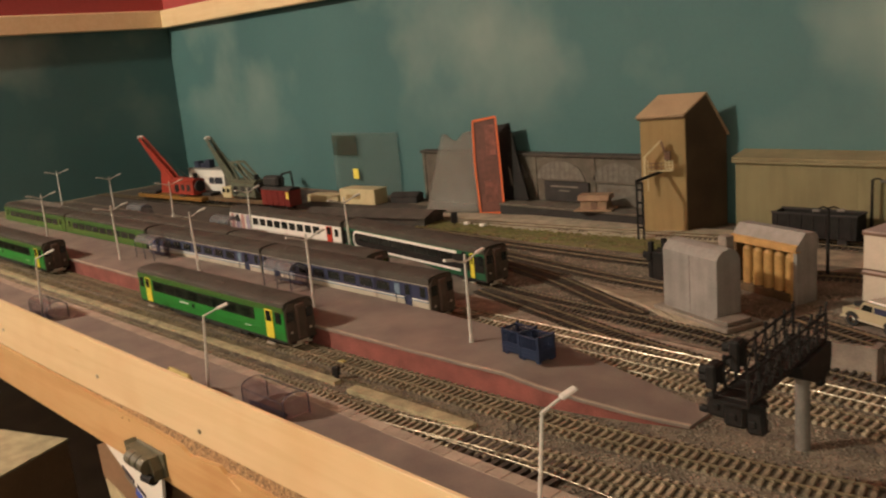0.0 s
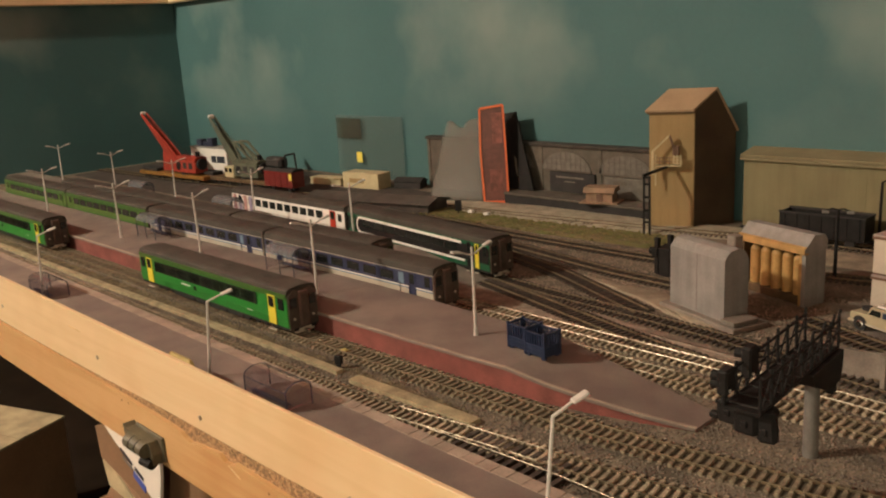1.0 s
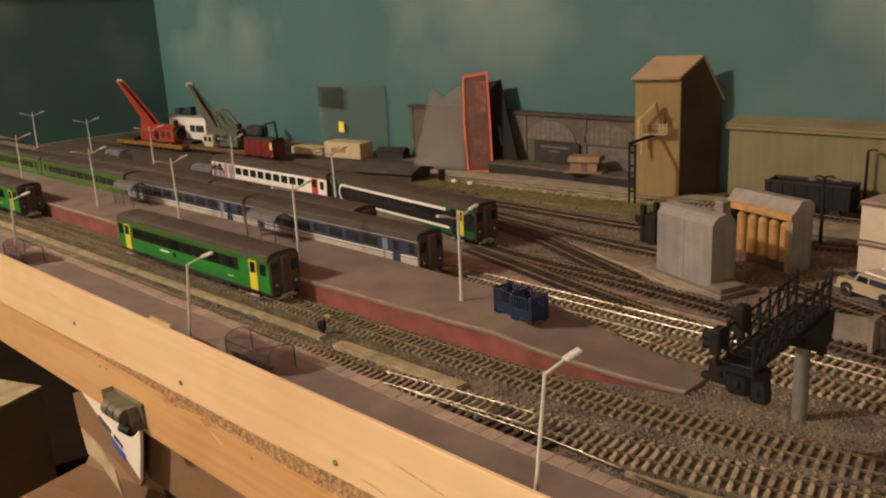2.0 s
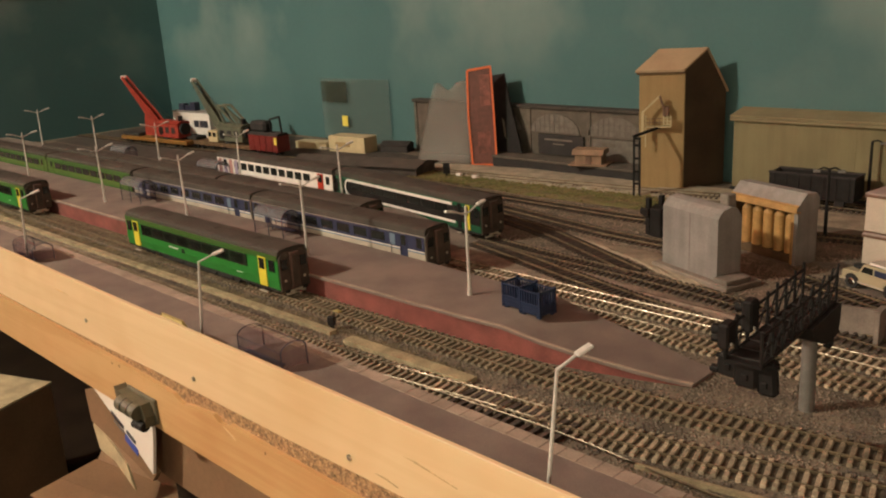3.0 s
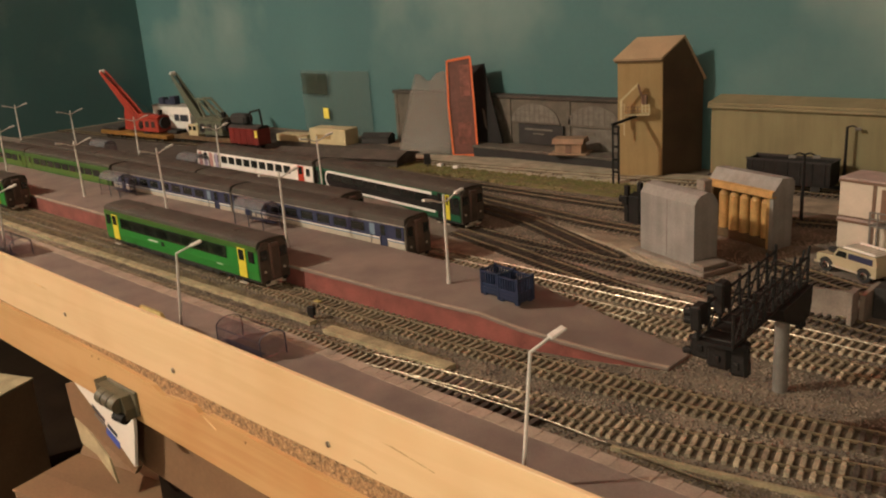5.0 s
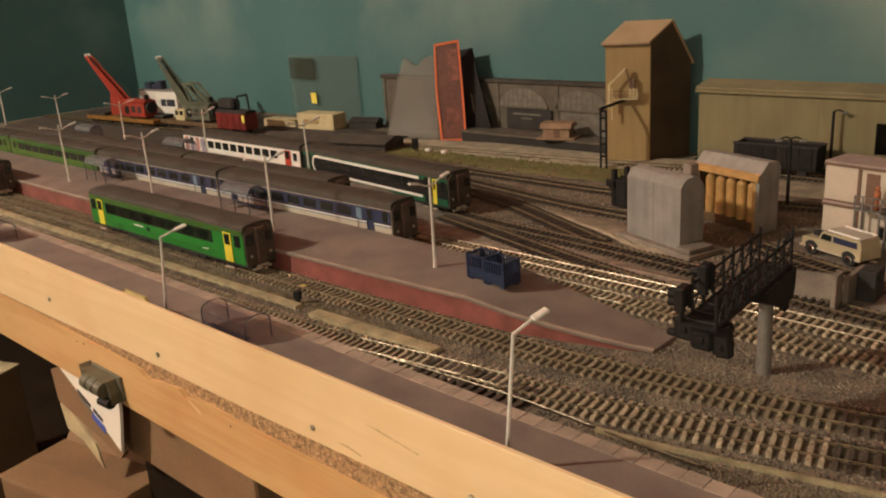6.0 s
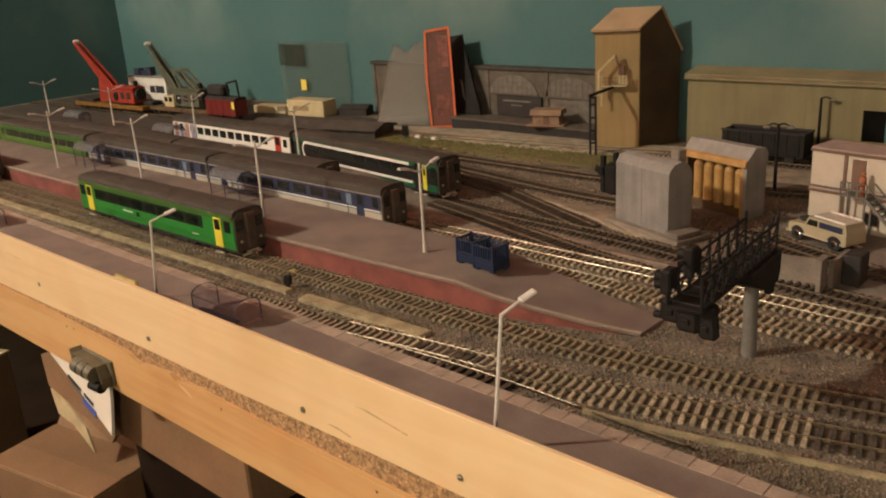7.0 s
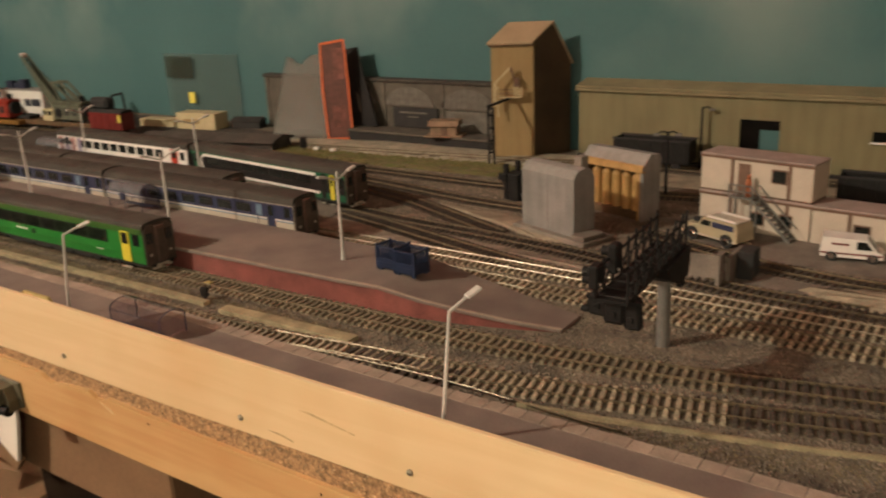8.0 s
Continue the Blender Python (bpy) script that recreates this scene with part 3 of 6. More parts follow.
# dark crossings between the main lines
for nm, pts in (("crossover", [(-0.80, 0.945), (-0.72, 0.925), (-0.60, 0.893), (-0.52, 0.872), (-0.46, 0.863)]),
                ("crossover", [(-0.95, 1.085), (-0.85, 1.055), (-0.75, 1.025), (-0.66, 0.985), (-0.57, 0.945)])):
    track(pts, "dark crossover track laid between two lines", "rail_dull", "sleeper_dark")

# ---------------------------------------------------------------- platforms
island = thing("island_platform", "grey tarmac island platform with red brick sides and a ramp", "platform", kind="structure")
FRONT = [(-2.40, 0.695), (-1.484, 0.7005), (-1.26, 0.7015), (-0.779, 0.7025), (-0.60, 0.706), (-0.52, 0.711), (-0.46, 0.722), (-0.399, 0.742)]
BACK = [(-0.405, 0.776), (-0.496, 0.786), (-0.563, 0.793), (-0.64, 0.798), (-0.811, 0.806), (-0.938, 0.807), (-2.40, 0.792)]


def height(x):
    return PZ if x < -0.56 else max(0.003, PZ - (x + 0.56) / 0.155 * 0.020)


def deck(front, back, inset, dz, top):
    bm = bmesh.new()
    n = len(front)
    bk = [(x, float(np.interp(x, [p[0] for p in back[::-1]], [p[1] for p in back[::-1]]))) for x, _ in front]
    up = [[bm.verts.new((x, y + s * inset, top(x) + dz)) for (x, y), s in zip(pair, (1, -1))] for pair in zip(front, bk)]
    lo = [[bm.verts.new((x, y + s * inset, -0.002)) for (x, y), s in zip(pair, (1, -1))] for pair in zip(front, bk)]
    for i in range(n - 1):
        bm.faces.new((up[i][0], up[i + 1][0], up[i + 1][1], up[i][1]))
        for k in (0, 1):
            bm.faces.new((lo[i][k], lo[i + 1][k], up[i + 1][k], up[i][k]))
    for i in (0, -1):
        bm.faces.new((lo[i][0], lo[i][1], up[i][1], up[i][0]))
    bmesh.ops.recalc_face_normals(bm, faces=bm.faces)
    return bm


FINE = [(float(x), float(np.interp(x, [p[0] for p in FRONT], [p[1] for p in FRONT]))) for x in [-2.40, -1.8, -1.484, -1.26, -1.0, -0.85, -0.779, -0.7, -0.6, -0.56, -0.52, -0.48, -0.44, -0.42, -0.40]]
part("brick_side", deck(FINE, BACK, 0.0015, -0.0022, height), "brick", island, "faded red brick facing")
bm = bmesh.new()
bk = [float(np.interp(x, [p[0] for p in BACK[::-1]], [p[1] for p in BACK[::-1]])) for x, _ in FINE]
tp = [[bm.verts.new((x, yy, height(x) + d)) for yy in (y - 0.001, b + 0.001) for d in (-0.002, 0)] for (x, y), b in zip(FINE, bk)]
for a, b in zip(tp, tp[1:]):
    bm.faces.new((a[1], b[1], b[3], a[3]))
    bm.faces.new((a[0], b[0], b[1], a[1]))
    bm.faces.new((a[2], b[2], b[3], a[3]))
bm.faces.new(tp[-1][i] for i in (0, 1, 3, 2))
bmesh.ops.recalc_face_normals(bm, faces=bm.faces)
part("deck", bm, "tarmac", island)
for x0, x1 in zip(FINE, FINE[1:]):
    bm = bmesh.new()
    beam(bm, (x0[0], x0[1] + 0.0012, height(x0[0]) + 0.0003), (x1[0], x1[1] + 0.0012, height(x1[0]) + 0.0003), 0.0028, 0.0012)
    part("coping", bm, "slab", island)

near_pf = thing("near_platform", "dark tarmac platform edged with pale slabs", "platform", kind="structure")
part("deck", cube(-2.40, 0.6, FY + 0.0130, 0.577, 0.0, PZ), "tarmac", near_pf)
part("side", cube(-2.40, 0.6, 0.577, 0.581, 0.0, PZ - 0.003), "conc_dark", near_pf)
part("lip", cube(-2.40, 0.6, FY + 0.0038, FY + 0.0130, 0.0026, PZ), "tarmac", near_pf)
far_pf = thing("far_platform", "grey far platform between two rows of trains", "platform", kind="structure")
part("deck", prism([(-2.40, 0.0), (-0.93, 0.0), (-0.80, 0.002), (-0.93, PZ), (-2.40, PZ)], "y", 0.897, 0.952), "conc_dark", far_pf)


# ---------------------------------------------------------------- ground dressing
def strip(name, points, w, z0, z1, material, label, category="kerb", kind=""):
    ob = part(name, sweep(glide(points), 0, w / 2, z0, z1, True), material)
    return tagged(ob, label, category, kind=kind)


strip("cable_trough", [(-2.39, 0.632), (-1.3, 0.636), (-0.81, 0.6445), (-0.70, 0.6455)], 0.008, 0, 0.004, "strip", "pale concrete cable trough between the tracks", "cable trough")
strip("cable_trough", [(-0.685, 0.6425), (-0.60, 0.6455), (-0.532, 0.646)], 0.0125, 0, 0.0045, "strip", "yellowish raised concrete strip beside the signal", "cable trough")
strip("cable_trough", [(-2.39, 0.586), (-1.3, 0.589), (-0.9, 0.591)], 0.006, 0, 0.021, "strip", "pale kerb beside the near track", "kerb")
strip("kerb", [(-0.372, 0.6195), (-0.342, 0.622), (-0.305, 0.6305), (-0.26, 0.640), (-0.205, 0.652), (-0.1, 0.682), (0.3, 0.80)], 0.0030, 0, 0.0034, "strip", "pale mossy kerb along the curving track", "kerb")


def patch(name, outline, z, material, label, category, rough=0.002, seed=1):
    """A slightly domed sheet of earth with an uneven rim."""
    rng = random.Random(seed)
    bm = bmesh.new()
    pts = []
    n = len(outline)
    for i in range(n):
        a, b = Vector(outline[i]), Vector(outline[(i + 1) % n])
        for k in range(8):
            p = a.lerp(b, k / 8)
            pts.append(p + Vector((rng.uniform(-1, 1), rng.uniform(-1, 1))) * rough)
    c = sum(pts, Vector((0, 0))) / len(pts)
    rim = [bm.verts.new((p.x, p.y, 0.0004)) for p in pts]
    inn = [bm.verts.new((c.x + (p.x - c.x) * 0.9, c.y + (p.y - c.y) * 0.9, z * rng.uniform(0.7, 1.0))) for p in pts]
    mid = [bm.verts.new((c.x + (p.x - c.x) * 0.5, c.y + (p.y - c.y) * 0.5, z * rng.uniform(0.8, 1.2))) for p in pts]
    top = bm.verts.new((c.x, c.y, z))
    m = len(pts)
    for i in range(m):
        j = (i + 1) % m
        bm.faces.new((rim[i], rim[j], inn[j], inn[i]))
        bm.faces.new((inn[i], inn[j], mid[j], mid[i]))
        bm.faces.new((mid[i], mid[j], top))
    bmesh.ops.recalc_face_normals(bm, faces=bm.faces)
    ob = part(name, bm, material, smooth=True)
    return tagged(ob, label, category, kind="structure")


patch("sand_patch", [(-0.73, 1.035), (-0.60, 1.028), (-0.50, 0.955), (-0.53, 0.950), (-0.60, 0.985)], 0.0022, "sand", "pale sandy earth between the sidings", "earth")
patch("gravel_bed", [(-0.90, 0.884), (-0.65, 0.883), (-0.40, 0.8815), (-0.39, 0.890), (-0.50, 0.909), (-0.65, 0.928), (-0.80, 0.945), (-0.90, 0.955)], 0.0012, "gravel", "pinkish brown gravel between the main lines", "gravel", seed=12)
patch("hardstanding", [(-1.27, 1.222), (-0.99, 1.236), (-0.78, 1.258), (-0.62, 1.30), (-0.60, 1.36), (-0.9, 1.362), (-1.25, 1.31)], 0.0034, "hardstand", "pale hardstanding in front of the warehouse", "hardstanding")
patch("grass_verge", [(-1.22, 1.215), (-0.99, 1.229), (-0.78, 1.25), (-0.70, 1.235), (-0.72, 1.19), (-0.92, 1.178), (-1.15, 1.195)], 0.004, "grass", "olive flock grass verge beside the sidings", "grass", seed=4)
patch("yard_apron", [(-0.45, 1.09), (-0.38, 1.02), (-0.33, 0.99), (-0.1, 0.985), (0.3, 1.03), (0.3, 1.12), (-0.4, 1.13)], 0.0014, "conc_dark", "grey concrete yard under the parked vehicles", "yard", seed=6)
patch("yard_floor", [(-0.385, 0.975), (-0.385, 0.915), (-0.30, 0.905), (-0.2, 0.91), (0.1, 0.93), (0.1, 0.955), (-0.25, 0.948)], 0.0012, "conc_dark", "grey concrete floor round the bins", "yard", seed=7)
patch("sand_patch", [(-0.24, 0.905), (-0.26, 0.925), (-0.20, 0.945), (-0.05, 0.945), (0.0, 0.91), (-0.12, 0.888)], 0.006, "sand", "mound of pale sand beside the main line", "sand", seed=8)
patch("yard_strip", [(-0.62, 1.23), (-0.62, 1.30), (-0.1, 1.32), (0.5, 1.33), (0.5, 1.27), (-0.1, 1.25)], 0.0014, "sand", "pale sandy yard behind the bunkers", "yard", seed=9)
patch("dark_yard", [(-2.38, 1.05), (-1.5, 1.045), (-1.22, 1.07), (-1.16, 1.19), (-1.3, 1.34), (-1.75, 1.385), (-2.38, 1.385)], 0.0010, "dusty", "dusty dark ground round the cranes", "yard", seed=11)
rng = np.random.default_rng(7)


def free(n, x0, x1, y0, y1, z=0.0004):
    x = x0 + (x1 - x0) * rng.random(n)
    y = y0 + (y1 - y0) * rng.random(n)
    keep = np.ones(n, bool)
    for line in (T1, T2, T3, T4, T5):
        c = np.interp(x, [p[0] for p in line], [p[1] for p in line])
        keep &= (np.abs(y - c) > 0.0100) | ((np.abs(y - c) < 0.0068) & (rng.random(n) < 0.35))
    f = np.interp(x, [p[0] for p in FRONT], [p[1] for p in FRONT])
    b = np.interp(x, [p[0] for p in BACK[::-1]], [p[1] for p in BACK[::-1]])
    keep &= ~((y > f - 0.001) & (y < b + 0.001) & (x < -0.40)) & (y > 0.591)
    return np.stack((x, y, np.full(n, z)), -1)[keep]


scatter("ballast_stones", "stone", free(60000, -1.15, 0.12, 0.595, 0.915), (0.0007, 0.0017), rng)["label"] = "loose brown and grey ballast stones"
scatter("ballast_stones", "stone_far", free(26000, -1.0, 0.1, 0.915, 1.18), (0.0007, 0.0016), rng)["label"] = "grey ballast chips between the far sidings"
gx = rng.uniform(-1.2, -0.70, 7000)
gy = np.interp(gx, [-1.2, -0.99, -0.78, -0.7], [1.205, 1.21, 1.228, 1.225]) + rng.normal(0, 0.012, 7000)
scatter("grass_tufts", "tuft", np.stack((gx, gy, np.full(7000, 0.003)), -1), (0.0008, 0.0026), rng, flat=1.2)["label"] = "rough olive tufts of flock grass"
mx = rng.uniform(-2.2, -0.55, 9000)
my = np.interp(mx, [-2.2, -1.3, -0.7, -0.55], [0.648, 0.652, 0.656, 0.656]) + rng.normal(0, 0.004, 9000)
scatter("moss_tufts", "moss", np.stack((mx, my, np.full(9000, 0.0006)), -1), (0.0005, 0.0014), rng)["label"] = "dry moss along the track side"
mx = rng.uniform(-0.38, 0.1, 5000)
my = np.interp(mx, [-0.38, -0.275, -0.205, 0.1], [0.606, 0.622, 0.636, 0.722]) + rng.normal(0, 0.008, 5000)
my = np.maximum(my, 0.592)
scatter("moss_tufts", "moss", np.stack((mx, my, np.full(5000, 0.0003)), -1), (0.0004, 0.0010), rng)["label"] = "mossy growth beside the mossy kerb"


# ---------------------------------------------------------------- rolling stock
def outline(w, z0, z1, crown, n=8):
    """Half-closed section of a coach body: sides with a slight tumblehome."""
    return [(-w / 2 + 0.0012, z0), (w / 2 - 0.0012, z0), (w / 2, z0 + 0.009), (w / 2 - 0.0008, z1), (-w / 2 + 0.0008, z1), (-w / 2, z0 + 0.009)]


def roof_outline(w, z1, top, n=10):
    pts = [(-w / 2 + 0.0006, z1)]
    for i in range(n + 1):
        a = math.pi * (1 - i / n)
        pts.append((math.cos(a) * (w / 2 - 0.0006), z1 + 0.0005 + (top - z1) * math.sin(a) ** 0.36))
    pts.append((w / 2 - 0.0006, z1))
    return pts


L, W = 0.330, 0.0385
Z0, Z1, ZT = 0.0145, 0.0478, 0.0572


def bogie(parent, x):
    b = part("bogie", cube(x - 0.020, x + 0.020, -0.0125, 0.0125, 0.0085, 0.0125, 0.0008), "under", parent)
    for dx in (-0.0165, 0, 0.0165):
        for s in (-1, 1):
            part("axlebox", cube(x + dx - 0.003, x + dx + 0.003, s * 0.0125 - 0.0012, s * 0.0125 + 0.0012, 0.0065, 0.0115, 0.0005), "under", b)
    for dx in (-0.0165, 0.0165):
        for s in (-1, 1):
            part("wheel", rod(bmesh.new(), (x + dx, s * 0.0075, 0.0106), (x + dx, s * 0.0098, 0.0106), 0.0058, 0.0058, 16), "under", b)
    return b


def cab_end(parent, s, face, gang, cab_windows=True):
    x = s * L / 2
    e = part("cab_end", prism([(-W / 2 + 0.0014, Z0 - 0.002), (W / 2 - 0.0014, Z0 - 0.002), (W / 2 - 0.0012, Z1), (0.012, ZT - 0.003), (-0.012, ZT - 0.003), (-W / 2 + 0.0012, Z1)], "x", x - 0.0003 * s, x + 0.0018 * s), face, parent)
    part("gangway", cube(x + 0.0015 * s, x + 0.0050 * s, -0.0058, 0.0058, Z0 + 0.001, ZT - 0.0045, 0.0008), gang, e)
    part("gangway_door", cube(x + 0.0048 * s, x + 0.0054 * s, -0.0040, 0.0040, Z0 + 0.003, ZT - 0.008), "end_brown", e)
    for k in (-1, 1):
        part("cab_window", cube(x + 0.0016 * s, x + 0.0023 * s, k * 0.0120 - 0.0042, k * 0.0120 + 0.0042, 0.0355, 0.0465, 0.0003), "glass_dark", e)
        part("headlight", rod(bmesh.new(), (x + 0.0016 * s, k * 0.012, 0.0235), (x + 0.0026 * s, k * 0.012, 0.0235), 0.0016, 0.0014, 10), "beige", e)
        part("buffer_plate", cube(x + 0.0015 * s, x + 0.003 * s, k * 0.011 - 0.003, k * 0.011 + 0.003, Z0 - 0.004, Z0 - 0.001, 0.0004), "under", e)
    part("coupling", cube(x, x + 0.009 * s, -0.002, 0.002, 0.0075, 0.011, 0.0005), "chrome", e)
    part("snowplough", cube(x - 0.001 * s, x + 0.002 * s, -0.012, 0.012, 0.0075, 0.0125, 0.0006), "beige", e)


def coach(label, centre, yaw, bands, windows, doors, body, roof="roof_dark", ends=("end_brown", "end_brown"), group="model trains", extra=None, name="railcar"):
    """bands: (z0, z1, material); windows: (x0, x1, z0, z1, material); doors: (x0, x1, material). Both sides alike."""
    c = thing(name, label, "model train", (centre[0], centre[1], 0), yaw, group)
    part("body", prism(outline(W, Z0, Z1, ZT), "x", -L / 2, L / 2), body, c)
    rf = part("roof", prism(roof_outline(W, Z1, ZT), "x", -L / 2, L / 2), roof, c)
    for i in range(4):
        x = -L / 2 + (i + 0.5) * L / 4
        part("roof_seam", prism([(y * 1.002, z + 0.0001) for y, z in roof_outline(W, Z1 + 0.001, ZT)], "x", x - 0.0003, x + 0.0003), roof, rf)
    k = L / 0.302
    zz = lambda z: 0.0165 + (z - 0.0165) * 1.075 + 0.001
    bands = [(zz(a), zz(b), m) for a, b, m in bands]
    windows = [(a * k, b * k, zz(c0), zz(d0), m) for a, b, c0, d0, m in windows]
    doors = [(a * k, b * k, m) for a, b, m in doors]
    for x in (-0.09, 0.02, 0.10):
        part("roof_vent", cube(x - 0.007, x + 0.007, -0.005, 0.005, ZT - 0.0008, ZT + 0.0009, 0.0004), roof, rf)
    for s in (-1, 1):
        y = s * (W / 2 - 0.0002)
        for z0, z1, m in bands:
            part("side_band", cube(-L / 2 + 0.0004, L / 2 - 0.0004, min(y, y + s * 0.0004), max(y, y + s * 0.0004), z0, z1), m, c)
        for x0, x1, z0, z1, m in windows:
            part("window", cube(x0, x1, min(y, y + s * 0.0007), max(y, y + s * 0.0007), z0, z1, 0.0002), m, c)
        for x0, x1, m in doors:
            d = part("door", cube(x0, x1, min(y, y + s * 0.0009), max(y, y + s * 0.0009), Z0 + 0.001, Z1 - 0.0008, 0.0002), m, c)
            part("door_window", cube(x0 + 0.0022, x1 - 0.0022, min(y, y + s * 0.0013), max(y, y + s * 0.0013), 0.0340, 0.0455, 0.0002), "glass_dark", d)
            part("step", cube(x0, x1, min(y, y + s * 0.003), max(y, y + s * 0.003), Z0 - 0.005, Z0 - 0.0042), "beige", d)
        part("skirt", cube(-0.085, 0.085, min(y - s * 0.006, y - s * 0.003), max(y - s * 0.006, y - s * 0.003), 0.0075, Z0 + 0.001), "under", c)
        part("solebar", cube(-L / 2 + 0.002, L / 2 - 0.002, min(y - s * 0.002, y - s * 0.001), max(y - s * 0.002, y - s * 0.001), Z0 - 0.0025, Z0 + 0.001), "under", c)
        for x in (-0.045, -0.012, 0.028, 0.062):
            part("equipment_box", cube(x - 0.012, x + 0.012, min(y - s * 0.0025, y - s * 0.0012), max(y - s * 0.0025, y - s * 0.0012), 0.0085, Z0, 0.0005), "under", c)
    bogie(c, -0.113)
    bogie(c, 0.113)
    for s, e in zip((-1, 1), ends):
        cab_end(c, s, e, "gangway")
    if extra:
        extra(c)
    return c


def on(line, x):
    p = glide(line, 0.004)
    i = min(range(len(p)), key=lambda k: abs(p[k][0] - x))
    return (p[i][0], p[i][1]), math.degrees(p[i][2])


def marks(c):
    for s in (-1, 1):
        y = s * (W / 2 + 0.0003)
        part("lettering_bar", cube(-0.058, -0.036, min(y, y + s * 0.0003), max(y, y + s * 0.0003), 0.0262, 0.0276), "white", c)
        part("emblem", cube(-0.028, -0.022, min(y, y + s * 0.0003), max(y, y + s * 0.0003), 0.0235, 0.0285), "black", c)
        part("number_bar", cube(0.088, 0.100, min(y, y + s * 0.0003), max(y, y + s * 0.0003), 0.0222, 0.0229), "white", c)


def railcar(x, label):
    pos, yaw = on(T2, x)
    win = [(-0.112 + i * 0.0262, -0.112 + i * 0.0262 + 0.0235, 0.0305, 0.0405, "glass_dark") for i in range(8)]
    win.append((0.110 + 0.027, 0.110 + 0.036, 0.031, 0.0425, "glass_dark"))
    win.append((-0.147, -0.138, 0.031, 0.0425, "glass_dark"))
    return coach(label, pos, yaw, [(0.0425, Z1, "green_dark"), (0.0290, 0.0425, "green_deep"), (0.0150, 0.0195, "green_deep")][:1],
                 [(-0.114, 0.100, 0.0292, 0.0418, "glass_mid")] + win, [(0.120, 0.1325, "yellow"), (-0.1325, -0.120, "yellow")], "green", extra=marks)


railcar(-0.986, "bright green single railcar with yellow doors and a grey roof")
railcar(-1.652, "bright green railcar waiting at the far end of the platform")


def sprinter(x, line, label, name="railcar"):
    pos, yaw = on(line, x)
    win = []
    for i in range(7):
        x0 = -0.10 + i * 0.0285
        win.append((x0, x0 + 0.021, 0.0318, 0.0412, "glass_dark"))
        win.append((x0 + 0.0005, x0 + 0.0205, 0.0385, 0.0390, "beige"))
        win.append((x0 + 0.0005, x0 + 0.0205, 0.0318, 0.0322, "beige"))
    win += [(0.139, 0.147, 0.0315, 0.0425, "glass_dark"), (-0.147, -0.139, 0.0315, 0.0425, "glass_dark"), (-0.149, 0.149, 0.0277, 0.0288, "white"),
            (0.100, 0.108, 0.0300, 0.0420, "pale_blue")]
    def grab(c):
        for s in (-1, 1):
            y = s * (W / 2 + 0.0012)
            for gx in (0.112, 0.128, -0.112, -0.128):
                part("handrail", rods([((gx, y, 0.021), (gx, y, 0.034))], 0.0004), "blue", c)
    return coach(label, pos, yaw, [(0.0290, 0.0440, "blue"), (0.0262, 0.0276, "pale_blue")], win, [(0.115, 0.126, "blue"), (-0.126, -0.115, "blue")], "beige", ends=("end_brown", "end_brown"), extra=grab)


sprinter(-0.918, T3, "blue and beige railcar with a pale stripe at the platform")
sprinter(-1.253, T3, "blue and beige trailing railcar coupled behind another")
for x in (-1.070, -1.405, -1.740):
    sprinter(x, T4, "dark-roofed blue railcar standing behind the nearer train")


def stripe_green(x, line, label):
    pos, yaw = on(line, x)
    win = [(-0.12 + i * 0.027, -0.12 + i * 0.027 + 0.023, 0.031, 0.041, "glass_dark") for i in range(9)]
    return coach(label, pos, yaw, [(0.0415, Z1, "green_dark"), (0.0180, 0.0235, "green_dark")], win, [(0.128, 0.139, "green_olive"), (-0.139, -0.128, "green_olive")], "green_olive", roof="roof_dark")


stripe_green(-1.594, T3, "two-tone green coach with a dusty grey roof")
stripe_green(-1.929, T3, "two-tone green coach at the end of its train")


def lilac_end(c):
    """Faded pink and lilac stripes towards the trailing end."""
    for s in (-1, 1):
        y = s * (W / 2 + 0.0004)
        for k, m in enumerate(("pink", "lilac", "pink", "lilac")):
            x = -0.158 + k * 0.017
            part("stripe", cube(x, x + 0.0095, min(y, y + s * 0.0005), max(y, y + s * 0.0005), 0.0190, 0.0470), m, c)


def white_coach(x):
    pos, yaw = on(T5, x)
    win = [(-0.100 + i * 0.0205, -0.100 + i * 0.0205 + 0.0155, 0.0300, 0.0410, "glass_dark") for i in range(10)]
    win += [(0.137, 0.145, 0.0300, 0.0410, "glass_dark"), (-0.146, -0.138, 0.0300, 0.0410, "red")]
    return coach("white railcar with red doors and a row of windows", pos, yaw, [(0.0215, 0.0225, "beige")], win, [(0.118, 0.131, "red"), (-0.131, -0.118, "white")], "white", extra=lilac_end)


white_coach(-1.292)


def ribbon(c):
    """White loop line round the dark window panel."""
    for s in (-1, 1):
        y = s * (W / 2 + 0.0004)
        bm = bmesh.new()
        y0, y1 = min(y, y + s * 0.0005), max(y, y + s * 0.0005)
        box(bm, -0.128, 0.112, y0, y1, 0.0430, 0.0465)
        box(bm, -0.128, 0.118, y0, y1, 0.0205, 0.0236)
        n = 12
        for i in range(n):
            a0, a1 = (math.pi / 2 + math.pi * k / n for k in (i, i + 1))
            def at(a, r):
                return (-0.128 + math.cos(a) * r * 0.85, 0.0335 + math.sin(a) * r)
            q = [at(a0, 0.0130), at(a1, 0.0130), at(a1, 0.0098), at(a0, 0.0098)]
            prism(q, "y", y0, y1, bm)
        part("white_line", bm, "white", c)


pos, yaw = on(T5, -0.953)
